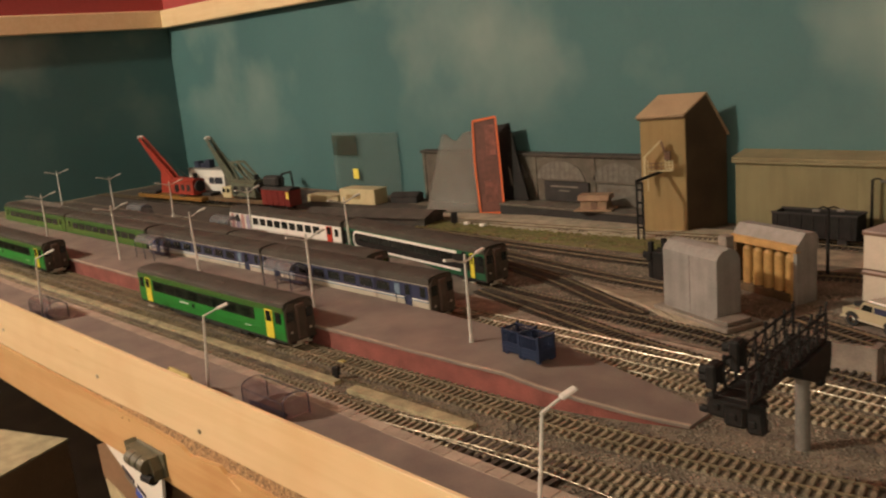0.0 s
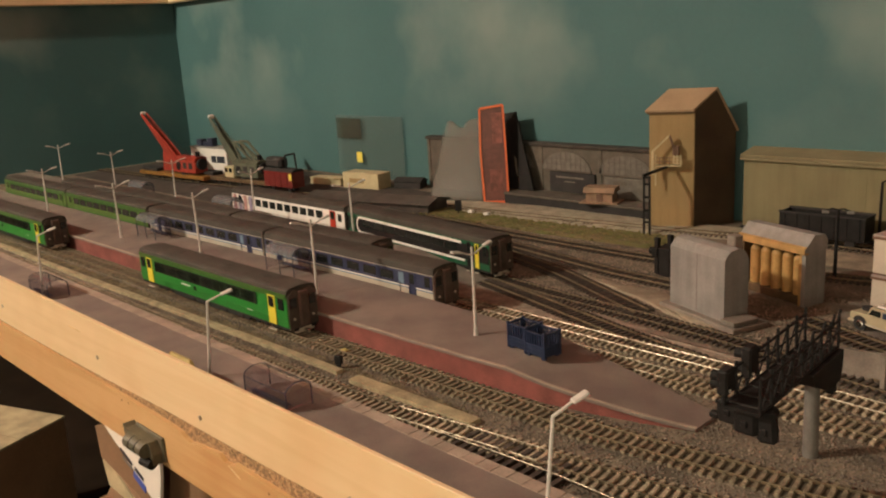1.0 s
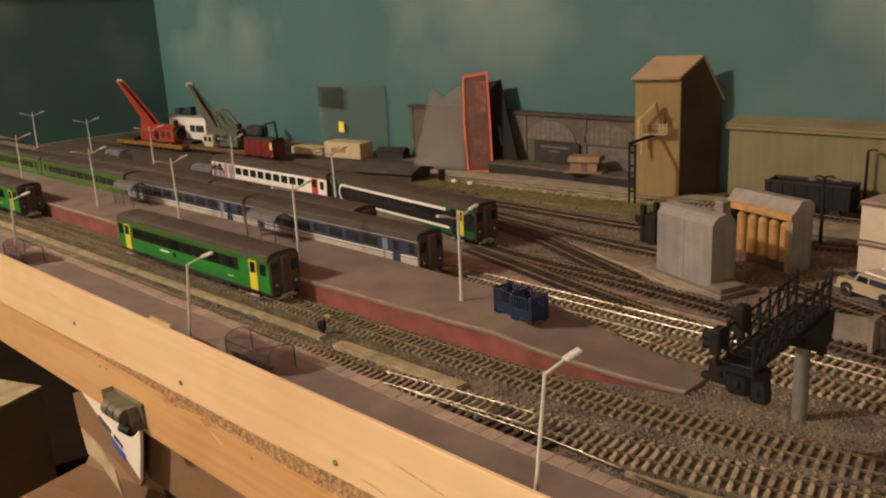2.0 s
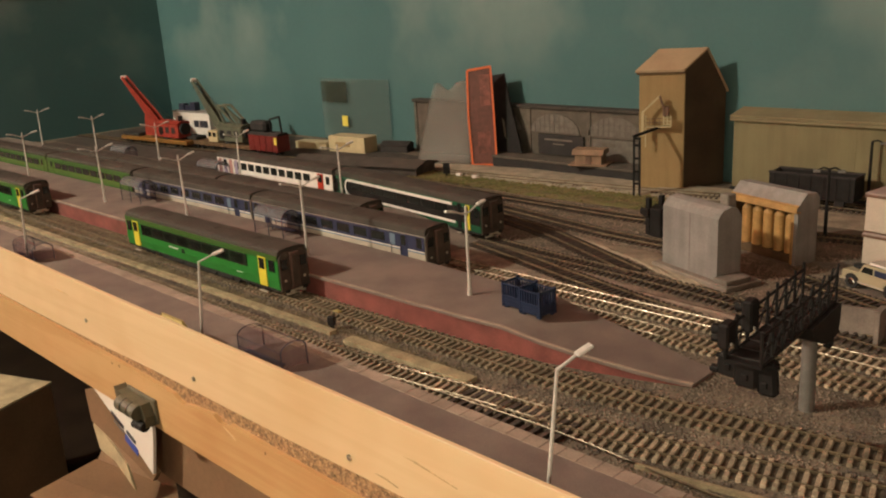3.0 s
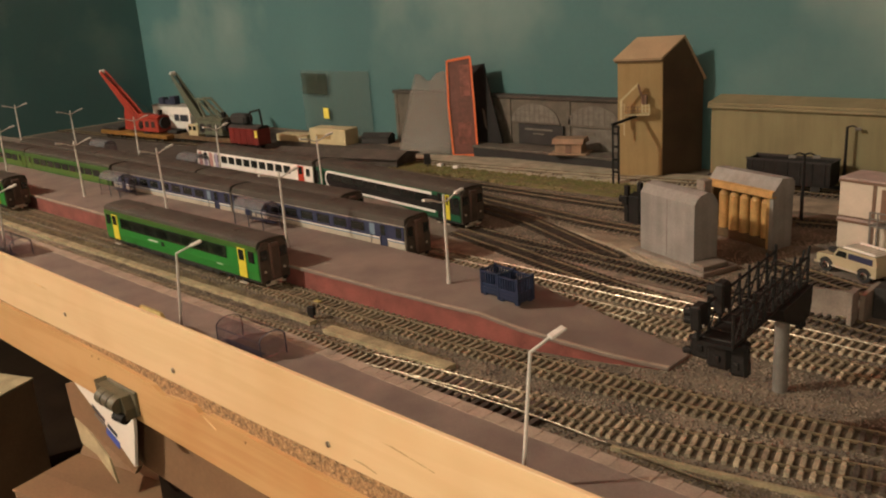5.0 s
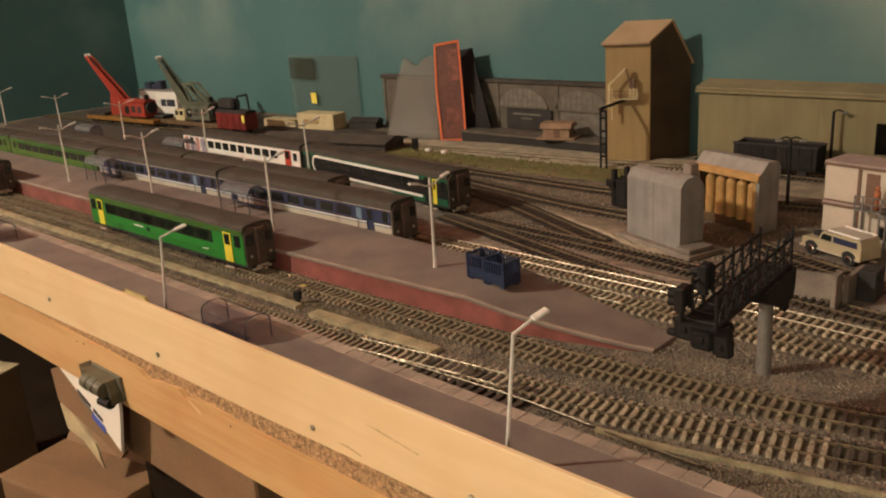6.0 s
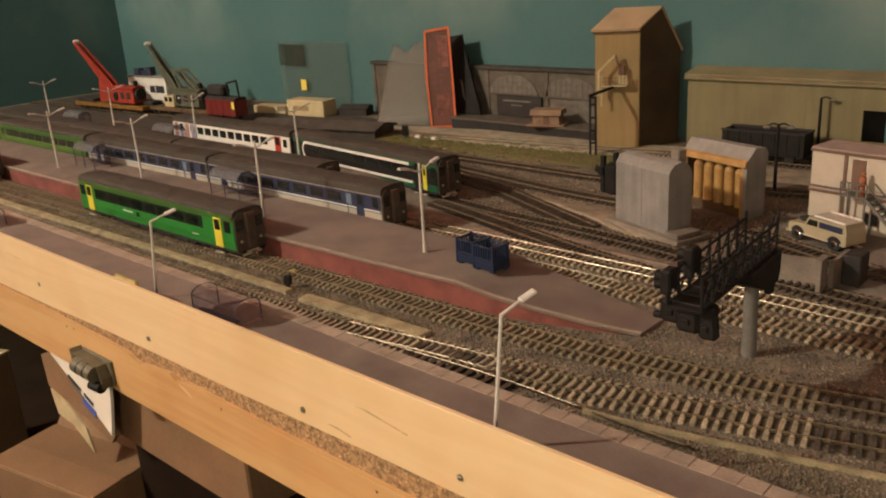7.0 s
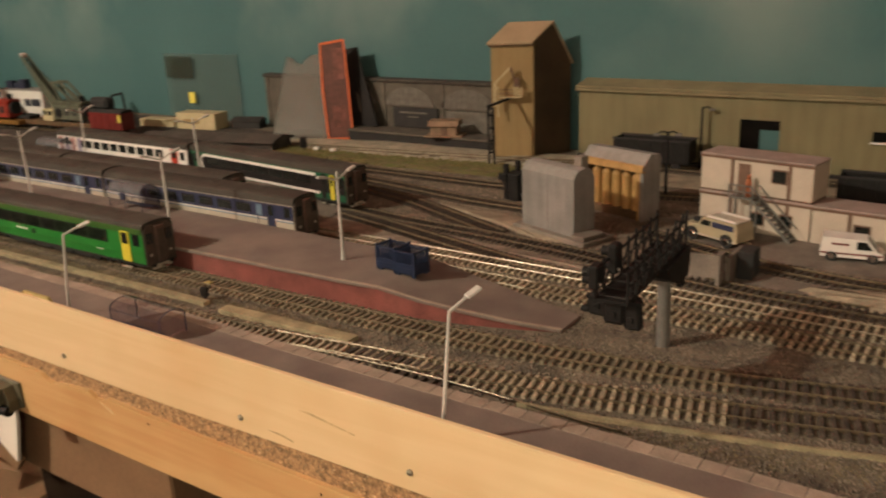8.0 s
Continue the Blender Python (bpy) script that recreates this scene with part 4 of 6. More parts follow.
coach("dark green railcar with a white ribbon line along its side", pos, yaw, [(0.0222, 0.0405, "black")],
      [(-0.112 + i * 0.026, -0.112 + i * 0.026 + 0.023, 0.0300, 0.0395, "glass_dark") for i in range(8)] + [(0.141, 0.148, 0.031, 0.0425, "glass_dark")],
      [(0.112, 0.118, "black"), (0.1265, 0.1335, "yellow"), (-0.143, -0.132, "green_deep")], "green_deep", extra=ribbon)

# ---------------------------------------------------------------- platform lamps and shelters
def tube_path(bm, pts, r0, r1, n=8):
    k = len(pts) - 1
    for i in range(k):
        rod(bm, pts[i], pts[i + 1], r0 + (r1 - r0) * i / k, r0 + (r1 - r0) * (i + 1) / k, n)
    return bm


def double_lamp():
    t = thing("platform_lamp", "pale grey double-armed lamp post standing on a platform", "lamp post", group="double platform lamps")
    part("base", rod(bmesh.new(), (0, 0, 0), (0, 0, 0.007), 0.0023, 0.0019, 10), "lampgrey", t)
    part("post", rod(bmesh.new(), (0, 0, 0.006), (0, 0, 0.086), 0.0016, 0.0011, 10), "lampgrey", t)
    for s in (-1, 1):
        a = part("arm", tube_path(bmesh.new(), [(0, 0, 0.0785), (0, s * 0.006, 0.0800), (0, s * 0.012, 0.0825), (0, s * 0.0165, 0.084)], 0.0009, 0.0008, 6), "lampgrey", t)
        part("lantern", box(bmesh.new(), -0.0021, 0.0021, -0.0055, 0.0055, -0.0012, 0.0012, 0.0006, pose(0, s * 0.021, 0.0850, s * 12)), "lampgrey", a)
    return t


def single_lamp():
    t = thing("platform_lamp", "white single-armed lamp post on the near platform", "lamp post", group="single platform lamps")
    part("base", rod(bmesh.new(), (0, 0, 0), (0, 0, 0.006), 0.0022, 0.0018, 10), "lampgrey", t)
    part("post", rod(bmesh.new(), (0, 0, 0.005), (0, 0, 0.084), 0.0013, 0.0010, 10), "lampgrey", t)
    a = part("arm", tube_path(bmesh.new(), [(0, 0, 0.0835), (0.0015, 0.004, 0.0857), (0.0035, 0.011, 0.0892)], 0.0010, 0.0009, 8), "lampgrey", t)
    part("lantern", box(bmesh.new(), -0.0024, 0.0024, -0.0052, 0.0052, -0.0011, 0.0011, 0.0007, pose(0.0050, 0.0155, 0.0912, 22, 0, -18)), "lampgrey", a)
    return t


def tilt(x, y, z, rz=0):
    return pose(x, y, z, random.uniform(-1.5, 1.5), random.uniform(-1.5, 1.5), rz)


lamp = double_lamp()
lamp.matrix_basis = pose(-0.636, 0.7525, PZ, 0, 0, 0)
for x, y in ((-0.877, 0.744), (-1.181, 0.765), (-1.388, 0.742), (-1.70, 0.745), (-2.02, 0.745)):
    copy_thing(lamp, tilt(x, y, PZ, random.uniform(-12, 12)))
for x in (-1.036, -1.295, -1.56, -1.818, -2.104):
    copy_thing(lamp, tilt(x, 0.925, PZ, random.uniform(-12, 12)))
post = single_lamp()
post.matrix_basis = pose(-0.367, 0.5235, PZ, 0, 6.0, 0)
copy_thing(post, pose(-0.7505, 0.5365, PZ, 0, 10, 0) @ Matrix.Diagonal((1, 1, 0.86, 1)))
copy_thing(post, pose(-1.155, 0.540, PZ, 0, 11, 0) @ Matrix.Diagonal((1, 1, 0.92, 1)))


def shelter(canopy):
    """A round-topped shelter, open to one side: hoops, legs and clear panels."""
    t = thing("platform_shelter", "small round-topped shelter with blue-grey hoops and clear panels", "shelter", group="platform shelters")
    ln, w, h, r = 0.060, 0.022, 0.025, 0.0125
    arc = [(math.cos(a) * r, h + math.sin(a) * r * 0.8) for a in [math.pi * k / 10 for k in range(11)]]
    for x in ((-ln / 2, 0, ln / 2) if canopy == "canopy" else (-ln / 2, ln / 2)):
        bm = bmesh.new()
        for (y0, z0), (y1, z1) in zip(arc, arc[1:]):
            rod(bm, (x, y0, z0), (x, y1, z1), 0.0006, 0.0006, 6)
        for s in (-1, 1):
            rod(bm, (x, s * r, 0), (x, s * r, h), 0.0006, 0.0006, 6)
        part("hoop", bm, "frame_blue", t)
    bm = bmesh.new()
    for (y0, z0), (y1, z1) in zip(arc, arc[1:]):
        q = [(y0, z0), (y1, z1), (y1 * 1.03, z1 + 0.0005), (y0 * 1.03, z0 + 0.0005)]
        prism(q, "x", -ln / 2, ln / 2, bm)
    part("canopy", bm, canopy, t, "dusty curved clear canopy")
    for s in (1,):
        part("back_panel", cube(-ln / 2, ln / 2, s * r - 0.0003, s * r + 0.0003, 0.004, h), "perspex", t)
    for x in (-ln / 2, ln / 2):
        part("end_panel", cube(x - 0.0003, x + 0.0003, -r, r, 0.004, h), "perspex", t)
    for z in (0.004, 0.012, h):
        part("cross_rail", rods([((-ln / 2, r, z), (ln / 2, r, z))], 0.0005), "frame_blue", t)
    part("bench", cube(-ln / 2 + 0.004, ln / 2 - 0.004, r - 0.007, r - 0.002, 0.006, 0.0068), "frame_blue", t)
    return t


sh = shelter("canopy")
sh.matrix_basis = pose(-0.985, 0.779, PZ)
for x, y, rz in ((-1.345, 0.776, 0), (-1.375, 0.925, 0), (-1.70, 0.925, 0)):
    copy_thing(sh, pose(x, y, PZ, 0, 0, rz) @ Matrix.Scale(1, 4))
sh2 = shelter("perspex")
sh2.matrix_basis = pose(-0.662, 0.5485, PZ, 0, 0, 180)
sh2.scale = (1.0, 0.95, 0.63)
copy_thing(sh2, pose(-1.156, 0.5485, PZ, 0, 0, 180))

# two moulded blue crates on the platform
def crate(place, yaw):
    c = thing("storage_crate", "dark blue ribbed plastic pallet crate standing on the platform", "crate", place, yaw, "blue platform crates")
    hx, hy, h = 0.0116, 0.0095, 0.0238
    part("tray", cube(-hx, hx, -hy, hy, 0.0022, 0.0040, 0.0003), "bin_blue", c)
    for sx in (-1, 1):
        for sy in (-1, 1):
            part("post", cube(sx * hx - 0.0011, sx * hx + 0.0011, sy * hy - 0.0011, sy * hy + 0.0011, 0.0012, h + 0.0012, 0.0002), "bin_blue", c)
            part("foot", cube(sx * hx * 0.8 - 0.002, sx * hx * 0.8 + 0.002, sy * hy * 0.8 - 0.0015, sy * hy * 0.8 + 0.0015, 0, 0.0022), "bin_blue", c)
    for sy in (-1, 1):
        y = sy * hy
        p = part("side_panel", cube(-hx + 0.001, hx - 0.001, y - 0.0003, y + 0.0003, 0.0035, 0.0115), "bin_blue", c)
        for k in range(7):
            x = -hx + 0.0028 + k * 0.0030
            part("slat", cube(x - 0.0006, x + 0.0006, y - 0.0007, y + 0.0007, 0.0035, h - (0.002 if k in (2, 3) else 0.0)), "bin_blue", p)
        for z in (0.0040, 0.0075, 0.0112, h - 0.0015):
            part("rib", cube(-hx + 0.001, hx - 0.001, y - 0.0009, y + 0.0009, z, z + 0.0009), "bin_blue", p)
    for sx in (-1, 1):
        x = sx * hx
        p = part("end_panel", cube(x - 0.0003, x + 0.0003, -hy + 0.001, hy - 0.001, 0.0035, 0.0115), "bin_blue", c)
        for k in range(5):
            y = -hy + 0.0030 + k * 0.0033
            part("slat", cube(x - 0.0007, x + 0.0007, y - 0.0006, y + 0.0006, 0.0035, h), "bin_blue", p)
        part("rim", cube(x - 0.0009, x + 0.0009, -hy + 0.001, hy - 0.001, h - 0.0014, h), "bin_blue", p)
    return c


crate((-0.5772, 0.7555, PZ), -3)
crate((-0.5535, 0.7505, PZ), -5)

# ground signal and scrap on the ballast
sig = thing("ground_signal", "small black ground signal beside the pale strip", "signal", (-0.7205, 0.6525, 0), 20)
part("post", cube(-0.0015, 0.0015, -0.0015, 0.0015, 0, 0.006), "black", sig)
part("head", cube(-0.0036, 0.0036, -0.0022, 0.0022, 0.005, 0.0135, 0.0005), "black", sig)
part("base", cube(-0.004, 0.004, -0.003, 0.003, 0, 0.0012), "conc_dark", sig)
tagged(part("scrap_block", cube(-0.752, -0.744, 0.678, 0.684, 0.003, 0.0046, 0.0006), "pale_yellow"), "small yellowish block lying on the track", "scrap")
tagged(part("scrap_block", cube(-0.778, -0.736, 0.5125, 0.5185, PZ, PZ + 0.0245, 0.004), "pale_yellow"), "small yellow scrap standing behind the fascia", "scrap")


# ---------------------------------------------------------------- signal gantry
gan = thing("signal_gantry", "black lattice signal gantry on a grey round post", "signal gantry", (-0.322, 0.759, 0), 0)
gan.matrix_basis = pose(-0.322, 0.759, 0, 2.0, 0, 2)
part("post", rod(bmesh.new(), (0, 0, -0.001), (0, 0, 0.062), 0.0053, 0.0049, 20), "postgrey", gan, smooth=False)
part("collar", rod(bmesh.new(), (0, 0, 0.059), (0, 0, 0.064), 0.0062, 0.0066, 20), "postgrey", gan)
br = part("bracket", prism([(-0.040, 0.079), (0.013, 0.079), (0.012, 0.066), (0.009, 0.058), (-0.012, 0.058), (-0.020, 0.062), (-0.036, 0.070)], "x", -0.011, 0.015), "black", gan)
part("gusset", prism([(-0.030, 0.078), (0.012, 0.078), (0.006, 0.054), (-0.004, 0.054)], "x", -0.0115, -0.0095), "black", br)
part("back_leg", cube(0.0085, 0.0135, 0.000, 0.007, 0.050, 0.079, 0.0006), "black", br)
for y in (-0.026, -0.012, 0.004):
    part("bracket_rib", cube(-0.0125, 0.0145, y - 0.0009, y + 0.0009, 0.068, 0.079), "black", br)
ya, yb, zd = -0.108, 0.013, 0.080
for x in (-0.011, 0.011):
    lat = part("side_truss", rods([((x, ya, zd), (x, yb, zd)), ((x, ya, zd + 0.019), (x, yb, zd + 0.019))], 0.0010), "black", gan)
    n = 8
    for i in range(n + 1):
        y = ya + (yb - ya) * i / n
        part("upright", rods([((x, y, zd), (x, y, zd + 0.0215 + (i % 3) * 0.0012))], 0.0010), "black", lat)
        if i < n:
            y2 = ya + (yb - ya) * (i + 1) / n
            part("diagonal", rods([((x, y, zd), (x, y2, zd + 0.019))], 0.0006), "black", lat)
            part("mid_rail", rods([((x, y, zd + 0.010), (x, y2, zd + 0.010))], 0.0006), "black", lat)
part("walkway", cube(-0.011, 0.011, ya, yb, zd - 0.0022, zd, 0.0), "black", gan)
for k in range(9):
    y = ya + 0.006 + k * 0.0135
    part("tread_bar", cube(-0.0108, 0.0108, y - 0.0008, y + 0.0008, zd, zd + 0.0007), "shadow_grey", gan)
# signal heads above the walkway and the hanging cluster below its end
for x, y, z0, z1, hw in ((-0.009, -0.079, 0.088, 0.1085, 0.0052), (-0.012, -0.104, 0.086, 0.102, 0.0058)):
    h = part("signal_head", cube(x - 0.0035, x + 0.0035, y - hw, y + hw, z0, z1, 0.0012), "black", gan)
    for z in (z0 + 0.005, z1 - 0.006):
        part("hood", rod(bmesh.new(), (x - 0.0085, y, z), (x - 0.003, y, z), 0.0034, 0.0030, 12), "black", h)
    part("lens", rod(bmesh.new(), (x + 0.0034, y - 0.002, z0 + 0.003), (x + 0.0042, y - 0.002, z0 + 0.003), 0.0011, 0.0011, 8), "lampgrey", h)
for x0, x1, y, z0, z1, tip in ((-0.0190, -0.0050, -0.099, 0.0645, 0.080, 3), (-0.0080, 0.0070, -0.1005, 0.0610, 0.080, 0), (0.0040, 0.0165, -0.098, 0.0575, 0.0785, -4)):
    cx = (x0 + x1) / 2
    h = part("signal_board", box(bmesh.new(), x0 - cx, x1 - cx, -0.0035, 0.0035, z0 - 0.079, z1 - 0.079, 0.0022, pose(cx, y, 0.079, 0, tip, 0)), "black", gan)
    for z in (z0 + 0.0045, z1 - 0.005):
        part("hood", rod(bmesh.new(), (cx, y + 0.003, z), (cx, y + 0.0095, z), 0.0038, 0.0042, 14), "black", h)
    part("cable_box", cube(cx - 0.002, cx + 0.002, y - 0.0048, y - 0.0034, z0 + 0.006, z0 + 0.010, 0.0004), "black", h)
part("hanger", cube(-0.020, 0.018, -0.1015, -0.0985, 0.0765, 0.0785), "black", gan)
part("side_arm", cube(-0.024, -0.0175, -0.1025, -0.0975, 0.066, 0.070, 0.001), "black", gan)
for y in (-0.055, -0.035, -0.016, 0.0, 0.010):
    part("finial", rods([((0.011, y, 0.099), (0.012, y + 0.002, 0.107))], 0.0009), "black", gan)

# ---------------------------------------------------------------- bunkers
def bunker_section(d, h, rise):
    """End profile of the bunker: upright front, rounded front shoulder, gently falling top, small back chamfer."""
    return [(0, 0), (d, 0), (d, h - 0.006), (d - 0.002, h - 0.001), (d - 0.007, h + rise * 0.75), (d * 0.55, h + rise), (0.0075, h + rise * 0.72), (0.0035, h + rise * 0.30), (0, h - 0.003)]


silo = thing("concrete_bunker", "pale grey concrete bunker with chamfered roof on a plinth", "bunker", (-0.572, 0.989, 0.004), -19.6)
part("shell", prism(bunker_section(0.031, 0.0675, 0.0075), "x", 0, 0.0815), "concrete", silo)
part("plinth", cube(-0.008, 0.104, -0.0085, 0.038, -0.004, 0.0018, 0.0008), "conc_dark", silo)
part("step", cube(0.0818, 0.101, -0.005, 0.027, 0.0018, 0.0068, 0.0006), "conc_dark", silo)
part("joint_line", cube(0.0413, 0.0417, -0.0003, 0.0001, 0.004, 0.064), "conc_dark", silo)
part("roof_cap", cube(0.050, 0.062, 0.0305, 0.042, 0.056, 0.0815, 0.001), "conc_dark", silo)

tank = thing("tank_rack", "ochre upright tanks in a rack under a grey chamfered roof", "tank rack", (-0.5437, 1.0932, 0), -18)
part("roof", prism([(-0.003, 0.0590), (0.030, 0.0590), (0.030, 0.0700), (0.026, 0.0755), (0.011, 0.0768), (-0.001, 0.0640), (-0.003, 0.0630)], "x", -0.003, 0.0890), "concrete", tank)
part("back_wall", cube(0.0, 0.0838, 0.020, 0.029, 0, 0.0588), "ochre_dark", tank)
part("end_wall", cube(0.0840, 0.0885, -0.001, 0.029, 0, 0.0588), "concrete", tank)
part("end_wall", cube(-0.001, 0.003, 0.0, 0.020, 0, 0.0588), "ochre_dark", tank)
part("fascia_beam", prism([(-0.0040, 0.0575), (-0.0032, 0.0640), (-0.0006, 0.0655), (0.003, 0.0588), (0.003, 0.0570)], "x", -0.0032, 0.0888), "ochre", tank)
part("corner_post", cube(0.0800, 0.0838, -0.0008, 0.004, 0, 0.0568, 0.0005), "ochre", tank)
# Dark colour carries the bunker's shadow over the foot of the tanks.
part("base", cube(0.003, 0.0798, 0.001, 0.020, 0, 0.010, 0.001), "ochre_dark", tank)
for i in range(5):
    x = 0.0130 + i * 0.0150
    tb = part("tank", rod(bmesh.new(), (x, 0.0080, 0.010), (x, 0.0080, 0.0490), 0.0058, 0.0058, 20), "ochre", tank, smooth=False)
    part("tank_top", rod(bmesh.new(), (x, 0.0080, 0.0490), (x, 0.0080, 0.0540), 0.0058, 0.0028, 20), "ochre", tb)

stop = thing("buffer_stop", "black buffer stop at the end of the siding", "buffer stop", (-0.650, 1.103, 0), -14)
stop.scale = (1.5, 1.2, 1.75)
part("body", cube(0.004, 0.016, -0.013, 0.013, 0.0, 0.020, 0.0008), "black", stop)
part("beam", cube(-0.003, 0.003, -0.014, 0.014, 0.013, 0.019, 0.0006), "black", stop)
for s in (-1, 1):
    part("upright", cube(-0.002, 0.002, s * 0.009 - 0.002, s * 0.009 + 0.002, 0.0, 0.026), "black", stop)
    part("stay", rods([((0.0, s * 0.009, 0.018), (0.020, s * 0.009, 0.003))], 0.0014), "black", stop)
    part("buffer", rod(bmesh.new(), (-0.007, s * 0.010, 0.016), (-0.003, s * 0.010, 0.016), 0.0028, 0.0018, 12), "black", stop)

# ---------------------------------------------------------------- tan tower with its stair
tow = thing("card_tower", "tall tan card tower with a pitched roof", "tower", (-0.738, 1.327, 0))
BACKX, BACKY = 0.027, 0.070   # the side walls run back askew
LEFTX, LEFTY = -0.058, -0.028


def skew(section, x0, x1):
    """Section points (along the depth 0..1, z) pushed across the front from x0 to x1 (0 left, 1 right)."""
    bm = bmesh.new()
    rows = []
    for u in (x0, x1):
        rows.append([bm.verts.new(((1 - u) * LEFTX + d * BACKX, (1 - u) * LEFTY + d * BACKY, z)) for d, z in section])
    n = len(section)
    bm.faces.new(rows[0])
    bm.faces.new(rows[1][::-1])
    for k in range(n):
        bm.faces.new((rows[0][k], rows[1][k], rows[1][(k + 1) % n], rows[0][(k + 1) % n]))
    bmesh.ops.recalc_face_normals(bm, faces=bm.faces)
    return bm


part("shell", skew([(0, 0), (1, 0), (1, 0.141), (0.5, 0.2005), (0, 0.176)], 0, 1), "tan", tow)
part("front_roof", skew([(-0.07, 0.1730), (0.5, 0.2010), (0.5, 0.2040), (-0.07, 0.1760)], -0.03, 1.03), "tan_roof", tow)
part("back_roof", skew([(0.502, 0.2010), (1.04, 0.1370), (1.04, 0.1400), (0.502, 0.2040)], -0.03, 1.03), "tan_roof", tow)
# Added sheet over the gable; its dark colour is the unlit side.
part("gable_panel", skew([(0.004, 0), (0.996, 0), (0.996, 0.1405), (0.5, 0.2000), (0.004, 0.1755)], 1.001, 1.008), "gable_shade", tow, "gable end coloured dark to stand for its shaded side")
part("eave_strip", skew([(-0.045, 0.1700), (-0.002, 0.1700), (-0.002, 0.1735), (-0.045, 0.1725)], -0.02, 1.02), "ochre_dark", tow)
part("corner_strip", skew([(-0.016, 0.0), (0.0, 0.0), (0.0, 0.1690), (-0.016, 0.1690)], 0.975, 1.0), "tan", tow)
st = thing("loading_gantry", "small cream railed platform on black legs before the tower", "gantry", (-0.796, 1.299, 0), 25.8)
for x in (-0.0015, 0.0065):
    part("leg", cube(x - 0.0015, x + 0.0015, -0.052, -0.049, 0.0, 0.087), "black", st)
for z in (0.018, 0.036, 0.055, 0.074, 0.084):
    part("leg_tie", cube(0.0, 0.005, -0.0515, -0.0495, z, z + 0.003), "black", st)
bm = bmesh.new()
beam(bm, (-0.0025, -0.0505, 0.088), (0.030, -0.006, 0.0945), 0.0034, 0.0034)
part("girder", bm, "black", st)
part("deck", cube(0.010, 0.046, -0.012, -0.001, 0.0945, 0.0962), "cream", st)
for x in (0.036, 0.041, 0.046):
    part("baluster", cube(x - 0.0009, x + 0.0009, -0.0120, -0.0104, 0.0962, 0.1115), "cream", st)
for x in (0.016, 0.023, 0.030):
    part("thin_baluster", cube(x - 0.0004, x + 0.0004, -0.0120, -0.0112, 0.0962, 0.1080), "brown", st)
for z in (0.0995, 0.1040, 0.1085):
    part("handrail", cube(0.036, 0.0465, -0.0118, -0.0106, z - 0.0006, z + 0.0006), "cream", st)
for z in (0.1020, 0.1075):
    part("thin_rail", cube(0.009, 0.036, -0.0118, -0.0112, z - 0.0004, z + 0.0004), "brown", st)
part("end_post", cube(0.0045, 0.0080, -0.0140, -0.0110, 0.083, 0.1165), "cream", st)
part("end_post", cube(0.0095, 0.0112, -0.0120, -0.0104, 0.066, 0.1120), "cream", st)
bm = bmesh.new()
beam(bm, (0.0055, -0.012, 0.1165), (0.030, -0.010, 0.1400), 0.0022, 0.0026)
part("hood_arm", bm, "cream", st)
bm = bmesh.new()
beam(bm, (0.030, -0.010, 0.1400), (0.0385, -0.008, 0.1120), 0.0026, 0.0030)
part("hood_stay", bm, "brown", st)
part("hoist_box", cube(0.034, 0.043, -0.009, -0.001, 0.1100, 0.1240, 0.0008), "brown", st)

# ---------------------------------------------------------------- long shed along the wall
shed = thing("long_shed", "long olive card shed with a low tan roof", "shed", (-0.683, 1.370, 0.0))
LN = 1.6
shed.scale = (1, 1, 1.10)
for x0, x1, z0, z1 in ((0, 0.243, 0, 0.095), (0.243, 0.296, 0, 0.027), (0.243, 0.296, 0.064, 0.095), (0.296, 0.410, 0, 0.095), (0.410, 0.47, 0, 0.046), (0.410, 0.47, 0.058, 0.095), (0.47, LN, 0, 0.095)):
    part("front_panel", cube(x0, x1, 0, 0.003, z0, z1), "olive", shed)
part("end_panel", cube(0, 0.003, 0.003, 0.036, 0, 0.095), "olive", shed)
part("back_panel", cube(0.003, LN, 0.033, 0.036, 0, 0.095), "shadow_grey", shed)
part("roof", prism([(-0.004, 0.096), (0.037, 0.1025), (0.037, 0.105), (-0.004, 0.0985)], "x", -0.004, LN), "shed_roof", shed)
part("eave", cube(-0.004, LN, -0.0055, -0.002, 0.0915, 0.0955), "shed_roof", shed)
part("opening_liner", cube(0.268, 0.296, 0.010, 0.013, 0.022, 0.050), "teal", shed)
part("window_sill", cube(0.408, 0.472, -0.004, 0.003, 0.044, 0.046), "white", shed)
for i in range(10):
    part("seam", cube(0.17 + i * 0.13 - 0.0003, 0.17 + i * 0.13 + 0.0003, -0.0004, 0.0, 0.0, 0.0910), "olive", shed)
tagged(part("base_strip", cube(-0.683, 0.6, 1.3625, 1.3695, 0, 0.004), "shadow_grey"), "dark strip along the foot of the shed", "kerb")

